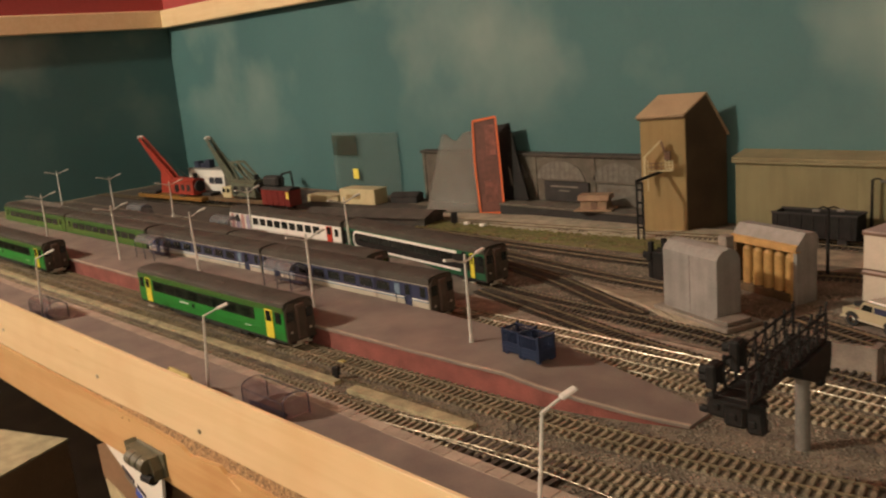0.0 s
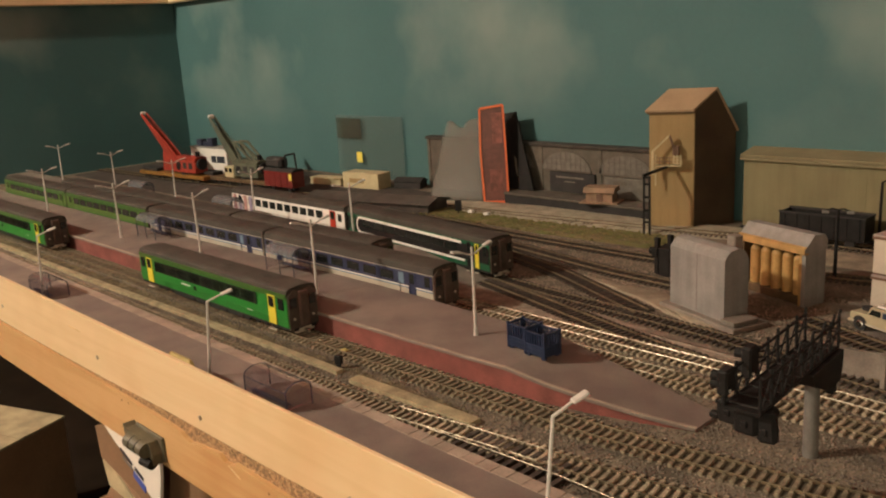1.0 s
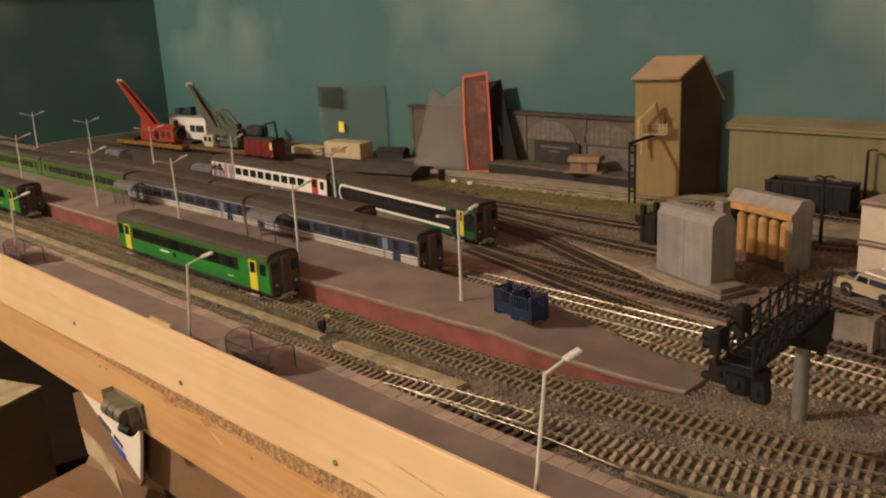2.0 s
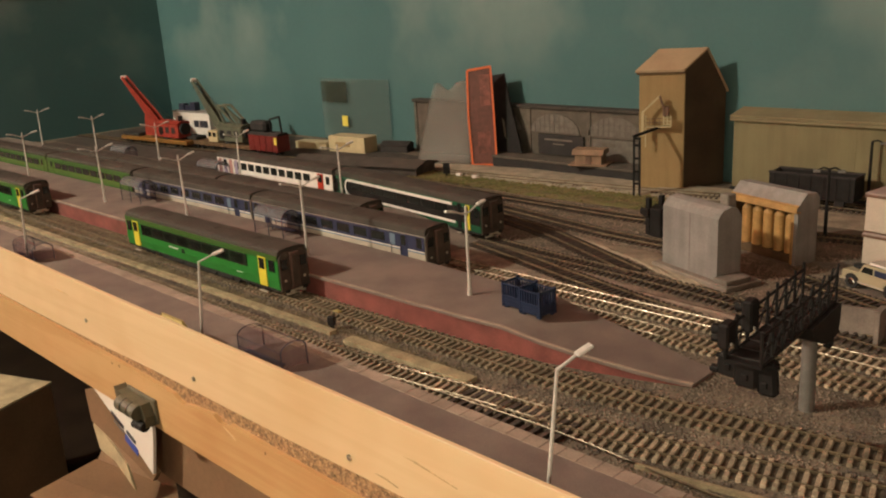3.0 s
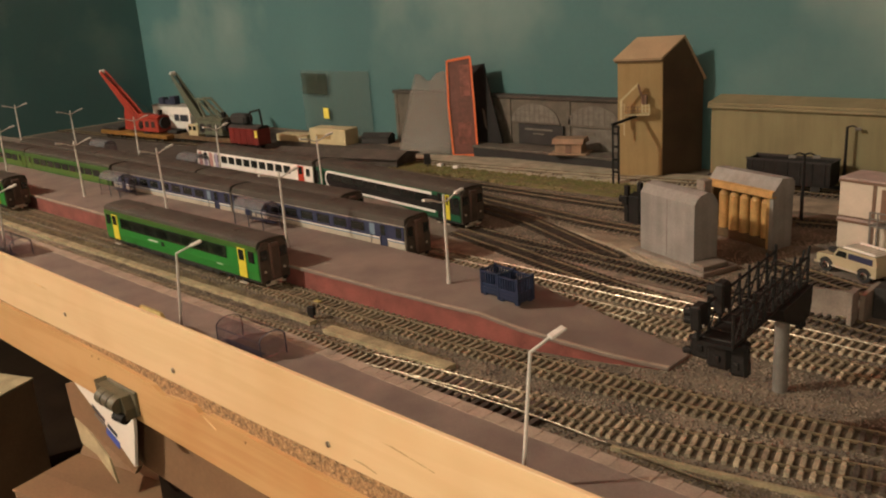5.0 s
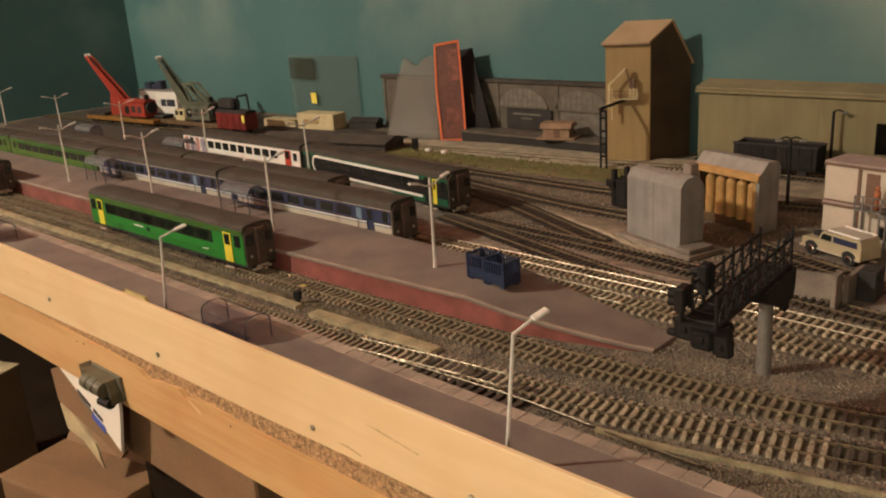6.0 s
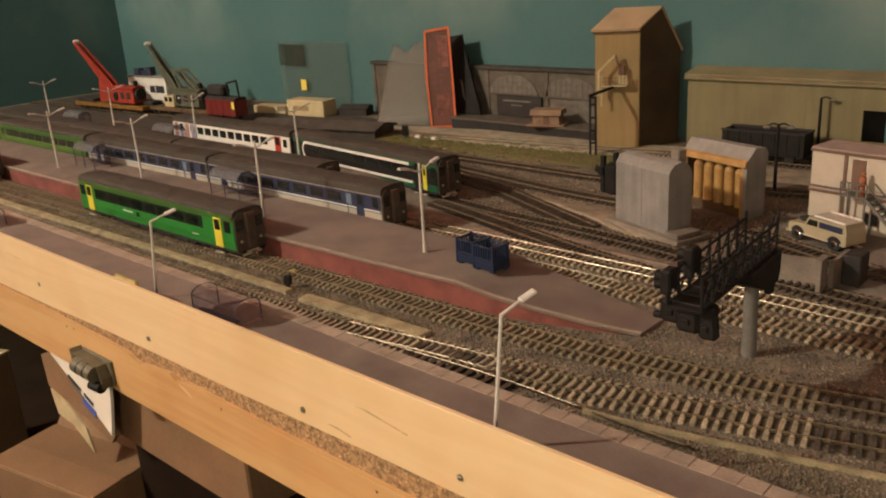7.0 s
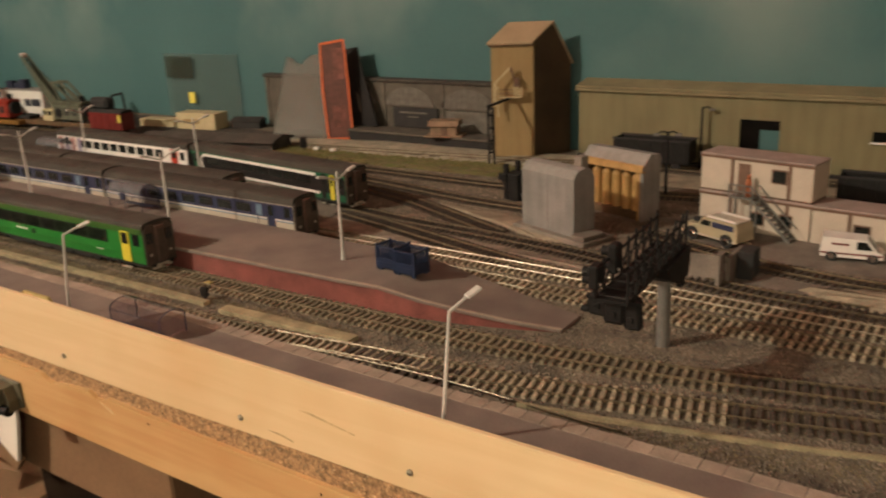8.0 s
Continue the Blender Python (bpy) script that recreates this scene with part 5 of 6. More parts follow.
# ---------------------------------------------------------------- low-relief warehouse
wh = thing("warehouse_front", "dark stone low-relief warehouse with two pale arches", "warehouse", (-1.372, 1.381, 0))
WW = 0.528
part("wall", cube(0, WW, 0.008, 0.024, 0, 0.098), "stonework", wh)
part("parapet", cube(-0.004, WW + 0.003, 0.004, 0.026, 0.098, 0.104, 0.001), "dusty", wh)
for x in (0.0, 0.15, 0.292, 0.420):
    part("pilaster", cube(x, x + 0.007, 0.0062, 0.008, 0, 0.098), "stonework", wh)
for cx in (0.226, 0.352, 0.474):
    pts = [(cx + math.cos(math.pi * k / 14) * 0.052, 0.058 + math.sin(math.pi * k / 14) * 0.033) for k in range(15)]
    ar = part("arch_window", prism(pts, "y", 0.0062, 0.008), "stone_pale", wh)
    for k in range(-4, 5):
        x = cx + k * 0.0105
        hgt = 0.033 * math.sqrt(max(0.02, 1 - (k * 0.0105 / 0.052) ** 2)) - 0.001
        part("glazing_bar", cube(x - 0.0003, x + 0.0003, 0.0058, 0.0064, 0.0585, 0.0585 + hgt), "stonework", ar)
    for z in (0.068, 0.078):
        hw = 0.051 * math.sqrt(1 - ((z - 0.058) / 0.033) ** 2)
        part("glazing_bar", cube(cx - hw, cx + hw, 0.0059, 0.0063, z - 0.0003, z + 0.0003), "stonework", ar)
    part("lintel", cube(cx - 0.054, cx + 0.054, 0.0056, 0.008, 0.056, 0.0585), "stonework", wh)
part("sign_board", cube(0.318, 0.414, 0.0035, 0.008, 0.020, 0.055), "shadow_grey", wh)
part("sign_lettering", cube(0.332, 0.392, 0.0028, 0.0034, 0.045, 0.048), "stone_pale", wh)
part("sign_lettering", cube(0.350, 0.374, 0.0028, 0.0034, 0.038, 0.040), "stone_pale", wh)
part("pale_door", cube(0.434, 0.522, 0.0035, 0.008, 0.010, 0.054), "stone_pale", wh)
part("sign_lettering", cube(0.452, 0.478, 0.0028, 0.0034, 0.042, 0.048), "stonework", wh)
dock = thing("loading_dock", "dark loading dock in front of the warehouse", "dock", (-1.12, 1.3325, 0))
part("top", cube(0, 0.300, 0, 0.0475, 0.016, 0.020, 0.0006), "dock_top", dock)
part("front", cube(0, 0.300, 0.003, 0.0475, 0, 0.016), "shadow_grey", dock)
hut = thing("wooden_hut", "small brown wooden hut with a tan roof on the dock", "hut", (-0.914, 1.343, 0.010), 18)
part("wall_shell", cube(-0.022, 0.022, -0.014, 0.014, 0.010, 0.028), "hut_wood", hut)
part("base", cube(-0.032, 0.032, -0.020, 0.020, 0.010, 0.0125, 0.0006), "hut_wood", hut)
part("roof", prism([(-0.018, 0.028), (0.018, 0.028), (0.013, 0.036), (-0.013, 0.036)], "x", -0.026, 0.026), "hut_wood", hut)
part("door", cube(-0.004, 0.006, -0.0150, -0.0138, 0.0125, 0.026), "brown", hut)

# leaning cards and film
fr = thing("orange_card_frame", "orange-bordered card panel leaning against the wall", "card panel")
fr.matrix_basis = pose(-1.132, 1.3275, 0.003, -5, 0, 40) @ pose(0, 0, 0, 0, -1.0, 0)
fr.scale = (0.80, 1, 1)
OUT = [(-0.0270, 0.0), (0.0270, -0.002), (0.0262, 0.085), (0.0240, 0.1710), (-0.0275, 0.1665), (-0.0305, 0.086)]
part("print", prism([(x * 0.93, 0.0845 + (z - 0.0845) * 0.975) for x, z in OUT], "y", 0, 0.0016), "print_dark", fr)
part("pale_print", cube(-0.012, 0.016, -0.0006, -0.0001, 0.020, 0.058), "print_mid", fr)
part("pale_print", cube(-0.002, 0.020, -0.0006, -0.0001, 0.104, 0.158), "print_mid", fr)
for (xa, za), (xb, zb) in zip(OUT, OUT[1:] + OUT[:1]):
    bm = bmesh.new()
    beam(bm, (xa, 0.0002, za), (xb, 0.0002, zb), 0.0040, 0.0042)
    part("border", bm, "orange", fr)
dk = thing("dark_card", "dark slotted card leaning behind the orange panel", "card panel")
dk.matrix_basis = pose(-1.12, 1.3625, 0.020, -6, 0, 0)
part("card", prism([(-0.050, 0.0), (0.046, 0.002), (0.013, 0.092), (-0.002, 0.140), (-0.035, 0.135)], "y", 0, 0.002), "black", dk)
part("slot", prism([(-0.003, 0.062), (0.003, 0.056), (0.010, 0.024), (0.004, 0.030)], "y", -0.0008, -0.0002), "stone_pale", dk, "pale slot")
fm = thing("plastic_film", "crumpled clear plastic film bag leaning on the wall", "plastic film")


def film_sheet(shift, seed, n=14):
    """A creased sheet between four corners."""
    bm = bmesh.new()
    bl, br_, tl, tr = Vector((-1.258, 1.278, 0.001)), Vector((-1.150, 1.312, 0.001)), Vector((-1.284, 1.362, 0.140)), Vector((-1.186, 1.362, 0.148))
    rows = []
    for k in range(n + 1):
        row = []
        for i in range(n + 1):
            u, v = i / n, k / n
            p = bl.lerp(br_, u).lerp(tl.lerp(tr, u), v)
            p.z -= 0.016 * v ** 4 * math.exp(-((u - 0.36) / 0.16) ** 2)
            p.y += shift + 0.010 * noise.noise((u * 2.5, v * 2, seed)) + 0.002 * noise.noise((u * 7, v * 6, seed + 4))
            p.y = min(p.y, 1.376)
            row.append(bm.verts.new(p))
        rows.append(row)
    for k in range(n):
        for i in range(n):
            bm.faces.new((rows[k][i], rows[k][i + 1], rows[k + 1][i + 1], rows[k + 1][i]))
    return bm


for nm, sh_, sd in (("front_sheet", 0.0, 1.0), ("back_sheet", 0.007, 8.0)):
    ob = part(nm, film_sheet(sh_, sd), "cello", fm, smooth=True)
    sol = ob.modifiers.new("thickness", "SOLIDIFY")
    sol.thickness = 0.0004
bd = thing("acrylic_sheet", "dusty translucent sheet standing against the teal wall", "plastic sheet", (-1.572, 1.398, 0.0), 1)
part("sheet", cube(-0.112, 0.112, 0, 0.003, 0.0, 0.138), "acrylic", bd)
part("dark_print", cube(-0.108, -0.022, -0.0012, -0.0002, 0.086, 0.132), "faded", bd)
part("note", cube(-0.043, -0.025, -0.0016, -0.0004, 0.034, 0.057), "note", bd, "small yellow sticky note")
tb = thing("low_hut", "small dark hut beside the translucent sheet", "hut", (-1.40, 1.36, 0), 20)
part("wall_shell", cube(-0.03, 0.03, -0.016, 0.016, 0, 0.014), "shadow_grey", tb)
part("roof", prism([(-0.018, 0.014), (0.018, 0.014), (0.0, 0.022)], "x", -0.032, 0.032), "shadow_grey", tb)
for nm, x, y, l, w, h, rz in (("cream_box", -1.602, 1.306, 0.090, 0.03, 0.016, 10), ("cream_box", -1.490, 1.318, 0.100, 0.04, 0.033, 8)):
    b = thing(nm, "low cream cardboard box with a printed label" if h > 0.02 else "flat plain cream cardboard box beside the sidings", "box", (x, y, 0.0), rz)
    part("carton", cube(-l / 2, l / 2, -w / 2, w / 2, 0, h, 0.001), "cream", b)
    if h > 0.02:
        part("label", cube(-0.030, 0.010, -w / 2 - 0.0006, -w / 2, 0.012, 0.021), "tan", b)
dr = thing("dark_shed_roof", "long low dusty brown shed roof beside the sidings", "shed", (-1.30, 1.180, 0), 14)
part("wall_shell", cube(-0.135, 0.135, -0.028, 0.034, 0, 0.018), "dusty", dr)
part("roof", prism([(-0.034, 0.017), (0.040, 0.017), (0.040, 0.019), (0.0, 0.028), (-0.034, 0.019)], "x", -0.140, 0.140), "dusty", dr)
sg = thing("colour_signal", "small black colour-light signal on the verge", "signal", (-1.118, 1.215, 0), 40)
part("post", cube(-0.0012, 0.0012, -0.0012, 0.0012, 0, 0.010), "black", sg)
part("head", cube(-0.0055, 0.0055, -0.003, 0.003, 0.008, 0.026, 0.0008), "black", sg)
for x in (-1.10, -1.063):
    tagged(part("relay_box", cube(x - 0.005, x + 0.005, 1.2235, 1.231, 0, 0.008, 0.0006), "white"), "small white relay box on the grass verge", "relay box")


# ---------------------------------------------------------------- cranes
def crane(name, label, jib, body, chassis, place, yaw, reach, rise, lattice):
    c = thing(name, label, "model crane", place, yaw, "railway cranes")
    part("chassis", cube(-0.165, 0.115, -0.016, 0.016, 0.012, 0.021, 0.001), chassis, c)
    for x in (-0.15, -0.13, -0.09, -0.07, -0.03, 0.01, 0.06, 0.085):
        for s in (-1, 1):
            part("wheel", rod(bmesh.new(), (x, s * 0.0075, 0.0098), (x, s * 0.010, 0.0098), 0.005, 0.005, 14), "under", c)
    part("turntable", rod(bmesh.new(), (0.03, 0, 0.021), (0.03, 0, 0.026), 0.016, 0.016, 20), "under", c)
    cb = part("house", cube(0.004, 0.088, -0.017, 0.017, 0.026, 0.058, 0.0015), body, c)
    part("boiler", rod(bmesh.new(), (0.055, 0, 0.046), (0.095, 0, 0.046), 0.013, 0.013, 16), "shadow_grey", cb)
    part("chimney", rod(bmesh.new(), (0.078, 0, 0.055), (0.078, 0, 0.074), 0.004, 0.005, 12), "black", cb)
    for x in (0.022, 0.046, 0.070):
        part("side_opening", cube(x - 0.007, x + 0.007, -0.0176, -0.0168, 0.036, 0.050), "shadow_grey", cb)
    part("roof", prism([(-0.018, 0.058), (0.018, 0.058), (0.010, 0.063), (-0.010, 0.063)], "x", 0.002, 0.090), body, cb)
    part("gear", rod(bmesh.new(), (0.020, -0.018, 0.040), (0.020, -0.016, 0.040), 0.009, 0.009, 18), "black", cb)
    a, b = Vector((0.012, 0, 0.032)), Vector((0.012 - reach, 0, rise))
    jb = part("jib", bmesh.new(), jib, c)
    bm = bmesh.new()
    for s in (-1, 1):
        w0, w1 = 0.010, 0.004
        mid = a.lerp(b, 0.30)
        q = [(a.x + 0.006, a.z - 0.006), (mid.x - 0.002, mid.z - 0.012), (b.x, b.z - 0.003), (b.x + 0.004, b.z + 0.003), (mid.x + 0.012, mid.z + 0.010), (a.x + 0.012, a.z + 0.010)]
        prism(q, "y", s * 0.0065 - 0.0008, s * 0.0065 + 0.0008, bm)
    bm.to_mesh(jb.data)
    bm.free()
    for k in range(1, 12):
        p = a.lerp(b, k / 12)
        part("cross_bar", rods([((p.x, -0.0065, p.z), (p.x, 0.0065, p.z))], 0.001), jib, jb)
    part("sheave", rod(bmesh.new(), (b.x, -0.005, b.z), (b.x, 0.005, b.z), 0.005, 0.005, 14), "white", jb)
    if not lattice:
        for s in (-1, 1):
            part("mast_plate", prism([(-0.062, 0.026), (0.010, 0.026), (0.004, 0.052), (-0.046, 0.092), (-0.056, 0.060)], "y", s * 0.0085 - 0.0008, s * 0.0085 + 0.0008), jib, c)
    else:
        cabn = part("driver_cab", cube(-0.034, 0.000, -0.0165, 0.0165, 0.022, 0.046, 0.001), "cream", c)
        for x in (-0.026, -0.010):
            part("cab_window", cube(x - 0.005, x + 0.005, -0.0172, -0.0162, 0.034, 0.043), "glass_dark", cabn)
    if lattice:
        for s in (-1, 1):
            part("a_frame", rods([((0.03, s * 0.010, 0.05), (0.0, s * 0.008, 0.100)), ((0.0, s * 0.008, 0.100), (0.075, s * 0.010, 0.055)), ((0.0, s * 0.008, 0.1), (0.03, s * 0.008, 0.1)), ((0.03, s * 0.008, 0.1), (0.09, s * 0.010, 0.052))], 0.0028), jib, c)
    part("rope", rods([((b.x, 0.002, b.z), (0.05, 0.002, 0.062)), ((b.x, -0.002, b.z), (0.05, -0.002, 0.062))], 0.0004), "black", jb)
    part("hook", rods([((b.x - 0.004, 0, b.z), (b.x - 0.004, 0, b.z - 0.02))], 0.0006), "black", jb)
    part("match_truck_load", cube(-0.155, -0.085, -0.014, 0.014, 0.0215, 0.029, 0.001), "shadow_grey", c)
    return c


crane("railway_crane", "red railway crane with a raised jib on an ochre chassis", "crane_red", "crane_red", "orange_y", (-1.972, 1.150, 0), 4, 0.150, 0.157, False)
crane("railway_crane", "olive grey railway crane with a raised lattice jib", "crane_grey", "crane_grey", "ochre_dark", (-1.765, 1.183, 0), 4, 0.098, 0.152, True)
wb = thing("white_block", "white boxy building behind the cranes", "building", (-2.0, 1.255, 0), 6)
part("wall_shell", cube(-0.072, 0.072, -0.016, 0.016, 0, 0.066, 0.001), "white", wb)
for x0, x1 in ((0.012, 0.030), (0.034, 0.064)):
    part("lettering_bar", cube(x0, x1, -0.0170, -0.0158, 0.032, 0.048), "black_ink", wb)
part("roof", cube(-0.074, 0.074, -0.018, 0.018, 0.0662, 0.069, 0.0008), "concrete", wb)
for x, h in ((-0.045, 0.016), (-0.02, 0.012), (0.0, 0.020)):
    part("roof_clutter", cube(x - 0.010, x + 0.010, -0.008, 0.008, 0.069, 0.069 + h, 0.001), "frame_blue", wb)
vn = thing("maroon_van", "maroon goods van with a dark roof frame", "goods van", (-1.603, 1.190, 0), 3)
part("body", cube(-0.048, 0.048, -0.016, 0.016, 0.014, 0.047, 0.001), "maroon", vn)
part("roof", prism([(-0.0165, 0.047), (0.0165, 0.047), (0.010, 0.052), (-0.010, 0.052)], "x", -0.049, 0.049), "shadow_grey", vn)
for x in (-0.028, 0.028):
    for s in (-1, 1):
        part("wheel", rod(bmesh.new(), (x, s * 0.0075, 0.0105), (x, s * 0.010, 0.0105), 0.0057, 0.0057, 14), "under", vn)
for x in (-0.03, -0.01, 0.01, 0.03):
    part("rib", cube(x - 0.0008, x + 0.0008, -0.0168, -0.0158, 0.015, 0.046), "maroon", vn)
part("note", cube(0.040, 0.0475, -0.0175, -0.0162, 0.030, 0.044), "note", vn)
part("hoop_frame", rods([((0.012, 0, 0.05), (0.010, 0, 0.078)), ((0.010, 0, 0.078), (0.042, 0, 0.084)), ((0.042, 0, 0.084), (0.046, 0, 0.05))], 0.002), "black", vn)
part("stowed_gear", cube(-0.046, 0.006, -0.012, 0.012, 0.052, 0.074, 0.005), "shadow_grey", vn)

# ---------------------------------------------------------------- open wagon and yard lamps
def wagon(x, y, yaw, label):
    w = thing("open_wagon", label, "wagon", (x, y, 0), yaw, "open wagons")
    for s in (-1, 1):
        part("side", cube(-0.055, 0.055, s * 0.0165 - 0.001, s * 0.0165 + 0.001, 0.016, 0.044), "black", w)
        part("end", cube(s * 0.054 - 0.001, s * 0.054 + 0.001, -0.0155, 0.0155, 0.016, 0.044), "black", w)
        for i in range(7):
            xx = -0.048 + i * 0.016
            part("rib", cube(xx - 0.001, xx + 0.001, s * 0.0175, s * 0.0185, 0.016, 0.043) if s > 0 else cube(xx - 0.001, xx + 0.001, -0.0185, -0.0175, 0.016, 0.043), "black", w)
        part("top_rail", cube(-0.056, 0.056, s * 0.0165 - 0.0016, s * 0.0165 + 0.0016, 0.043, 0.0455), "shadow_grey", w)
        for xx in (-0.036, 0.036):
            part("wheel", rod(bmesh.new(), (xx, s * 0.0075, 0.0105), (xx, s * 0.010, 0.0105), 0.0057, 0.0057, 14), "under", w)
            part("axle_guard", cube(xx - 0.006, xx + 0.006, s * 0.0125 - 0.0012, s * 0.0125 + 0.0012, 0.006, 0.015), "beige" if xx < 0 else "under", w)
    part("floor", cube(-0.054, 0.054, -0.016, 0.016, 0.013, 0.017), "black", w)
    return w


wagon(-0.546, 1.328, 1, "black open bogie wagon standing before the olive shed")
wagon(-0.225, 1.2065, 2, "black open wagon standing behind the site cabins")
for x, y, h, arms in ((-0.478, 1.19, 0.080, 2), (-0.489, 1.357, 0.085, 1)):
    yl = thing("yard_lamp", "dark thin yard lamp post with a short arm", "lamp post", (x, y, 0), 20)
    part("post", rod(bmesh.new(), (0, 0, 0), (0, 0, h), 0.0022, 0.0016, 8), "black", yl)
    for s in ((1,) if arms == 1 else (-1, 1)):
        a = part("arm", tube_path(bmesh.new(), [(0, 0, h), (s * 0.006, 0, h + 0.002), (s * 0.012, 0, h - 0.001)], 0.0011, 0.0009, 6), "black", yl)
        part("lantern", cube(s * 0.013 - 0.004, s * 0.013 + 0.004, -0.002, 0.002, h - 0.004, h - 0.0005, 0.0006), "postgrey", a)

# ---------------------------------------------------------------- cabins, stair, vehicles, concrete bins
def cabin(place, yaw, ln, h, label, wins, door=None, name="site_cabin"):
    c = thing(name, label, "site cabin", place, yaw, "site cabins")
    part("wall_shell", cube(0, ln, 0, 0.040, 0.001, h, 0.0006), "cabin", c)
    part("roof", cube(-0.001, ln + 0.001, -0.001, 0.041, h, h + 0.0022, 0.0006), "cabin_roof", c)
    part("skid", cube(0.001, ln - 0.001, 0.001, 0.039, -0.0005, 0.0012), "brown", c)
    for x in (0.036, ln - 0.024):
        part("strap", cube(x - 0.0017, x + 0.0017, -0.0009, 0.0, 0.001, h), "brown", c)
    part("eave_trim", cube(-0.0012, ln + 0.0012, -0.0014, -0.0002, h - 0.0022, h), "brown", c)
    for x0, x1, z0, z1 in wins:
        w = part("window", cube(x0, x1, -0.0008, 0.0, z0, z1), "brown", c)
        part("pane", cube(x0 + 0.0015, x1 - 0.0015, -0.0012, -0.0006, z0 + 0.0015, z1 - 0.0015), "glass_dark", w)
    if door:
        part("door", cube(door[0], door[1], -0.0009, 0.0, 0.002, door[2]), "brown", c)
    return c


cabin((-0.402, 1.088, 0), -10, 0.122, 0.0385, "cream lower site cabin with brown straps", [(0.058, 0.074, 0.010, 0.024), (0.09, 0.104, 0.012, 0.026)])
cabin((-0.402, 1.088, 0.0415), -10, 0.122, 0.0385, "cream upper site cabin with a brown door and window", [(0.079, 0.0955, 0.016, 0.031)], (0.043, 0.056, 0.033))
cabin((-0.280, 1.066, 0), -6, 0.125, 0.0385, "cream single site cabin beside the stacked pair", [(0.040, 0.056, 0.013, 0.027), (0.08, 0.096, 0.013, 0.027)])
sr = thing("access_stair", "grey metal stair and landing up to the upper cabin", "stair", (-0.365, 1.062, 0), -10)
part("landing", cube(0, 0.026, 0.002, 0.018, 0.0405, 0.042), "postgrey", sr)
for x in (0.001, 0.025):
    for y in (0.003, 0.017):
        part("leg", cube(x - 0.0008, x + 0.0008, y - 0.0008, y + 0.0008, 0, 0.041), "postgrey", sr)
for k in range(9):
    part("tread", cube(0.026 + k * 0.0046, 0.032 + k * 0.0046, 0.004, 0.016, 0.0385 - k * 0.0043, 0.0393 - k * 0.0043), "postgrey", sr)
for y in (0.003, 0.017):
    bm = bmesh.new()
    beam(bm, (0.026, y, 0.040), (0.069, y, 0.0005), 0.0014, 0.0030)
    part("stringer", bm, "postgrey", sr)
    bm = bmesh.new()
    beam(bm, (0.026, y, 0.054), (0.069, y, 0.014), 0.0010, 0.0012)
    part("handrail", bm, "postgrey", sr)
for x in (0.0, 0.008, 0.017, 0.026):
    part("baluster", cube(x - 0.0006, x + 0.0006, 0.0022, 0.0034, 0.042, 0.055), "postgrey", sr)
for z in (0.048, 0.0545):
    part("landing_rail", cube(0, 0.026, 0.0022, 0.0034, z, z + 0.001), "postgrey", sr)
# plain figurine on the landing
bm = bmesh.new()
rod(bm, (0, 0, 0), (0, 0, 0.011), 0.0026, 0.0022, 10)
rod(bm, (0, 0, 0.011), (0, 0, 0.019), 0.0034, 0.0028, 10)
bmesh.ops.create_uvsphere(bm, u_segments=10, v_segments=8, radius=0.0024, matrix=Matrix.Translation((0, 0, 0.0215)))
fg = tagged(part("figurine", bm, "hi_vis", None, smooth=True), "tiny plain orange figurine standing on the stair landing", "figurine")
fg.matrix_basis = pose(-0.3455, 1.069, 0.042)


def wheel(c, x, y, r, s):
    w = part("wheel", rod(bmesh.new(), (x, y - 0.0015, r), (x, y + 0.0015, r), r, r, 16), "tyre", c)
    part("rim", rod(bmesh.new(), (x, y + s * 0.0014, r), (x, y + s * 0.0024, r), r * 0.62, r * 0.45, 12), "chrome", w)


lr = thing("off_road_car", "sand-coloured long off-road estate car with a roof rack", "car", (-0.364, 1.032, 0.001), 157)
lr.scale = (1.22, 1.14, 1.06)
part("body", prism([(-0.027, 0.006), (0.028, 0.006), (0.0285, 0.0125), (0.0275, 0.0155), (0.013, 0.0165), (-0.028, 0.0165), (-0.0285, 0.007)], "y", -0.0115, 0.0115), "sand_beige", lr)
part("cabin", prism([(-0.028, 0.0165), (0.013, 0.0165), (0.009, 0.0245), (-0.0265, 0.0250)], "y", -0.0108, 0.0108), "sand_beige", lr)
for s in (-1, 1):
    y = s * 0.0109
    part("side_window", cube(-0.024, -0.002, min(y, y + s * 0.0005), max(y, y + s * 0.0005), 0.0172, 0.0226), "blue", lr)
    part("front_window", prism([(0.0, 0.0172), (0.0105, 0.0172), (0.008, 0.0226), (0.0, 0.0226)], "y", min(y, y + s * 0.0005), max(y, y + s * 0.0005)), "glass_dark", lr)
    part("lower_stripe", cube(-0.027, 0.027, min(s * 0.0115, s * 0.0119), max(s * 0.0115, s * 0.0119), 0.0065, 0.008), "beige", lr)
    part("headlight", rod(bmesh.new(), (0.0285, s * 0.007, 0.0115), (0.0293, s * 0.007, 0.0115), 0.0017, 0.0015, 10), "chrome", lr)
    for x in (-0.0175, 0.0185):
        wheel(lr, x, s * 0.0105, 0.0058, s)
        part("wheel_arch", rod(bmesh.new(), (x, s * 0.0106, 0.0068), (x, s * 0.0117, 0.0068), 0.0068, 0.0068, 16), "under", lr)
part("windscreen", prism([(0.0132, 0.0168), (0.0136, 0.0168), (0.0096, 0.0244), (0.0092, 0.0244)], "y", -0.0098, 0.0098), "glass_dark", lr)
for s in (-1, 1):
    part("rack_rail", rods([((-0.025, s * 0.0095, 0.0262), (0.004, s * 0.0095, 0.0266))], 0.0011), "white", lr)
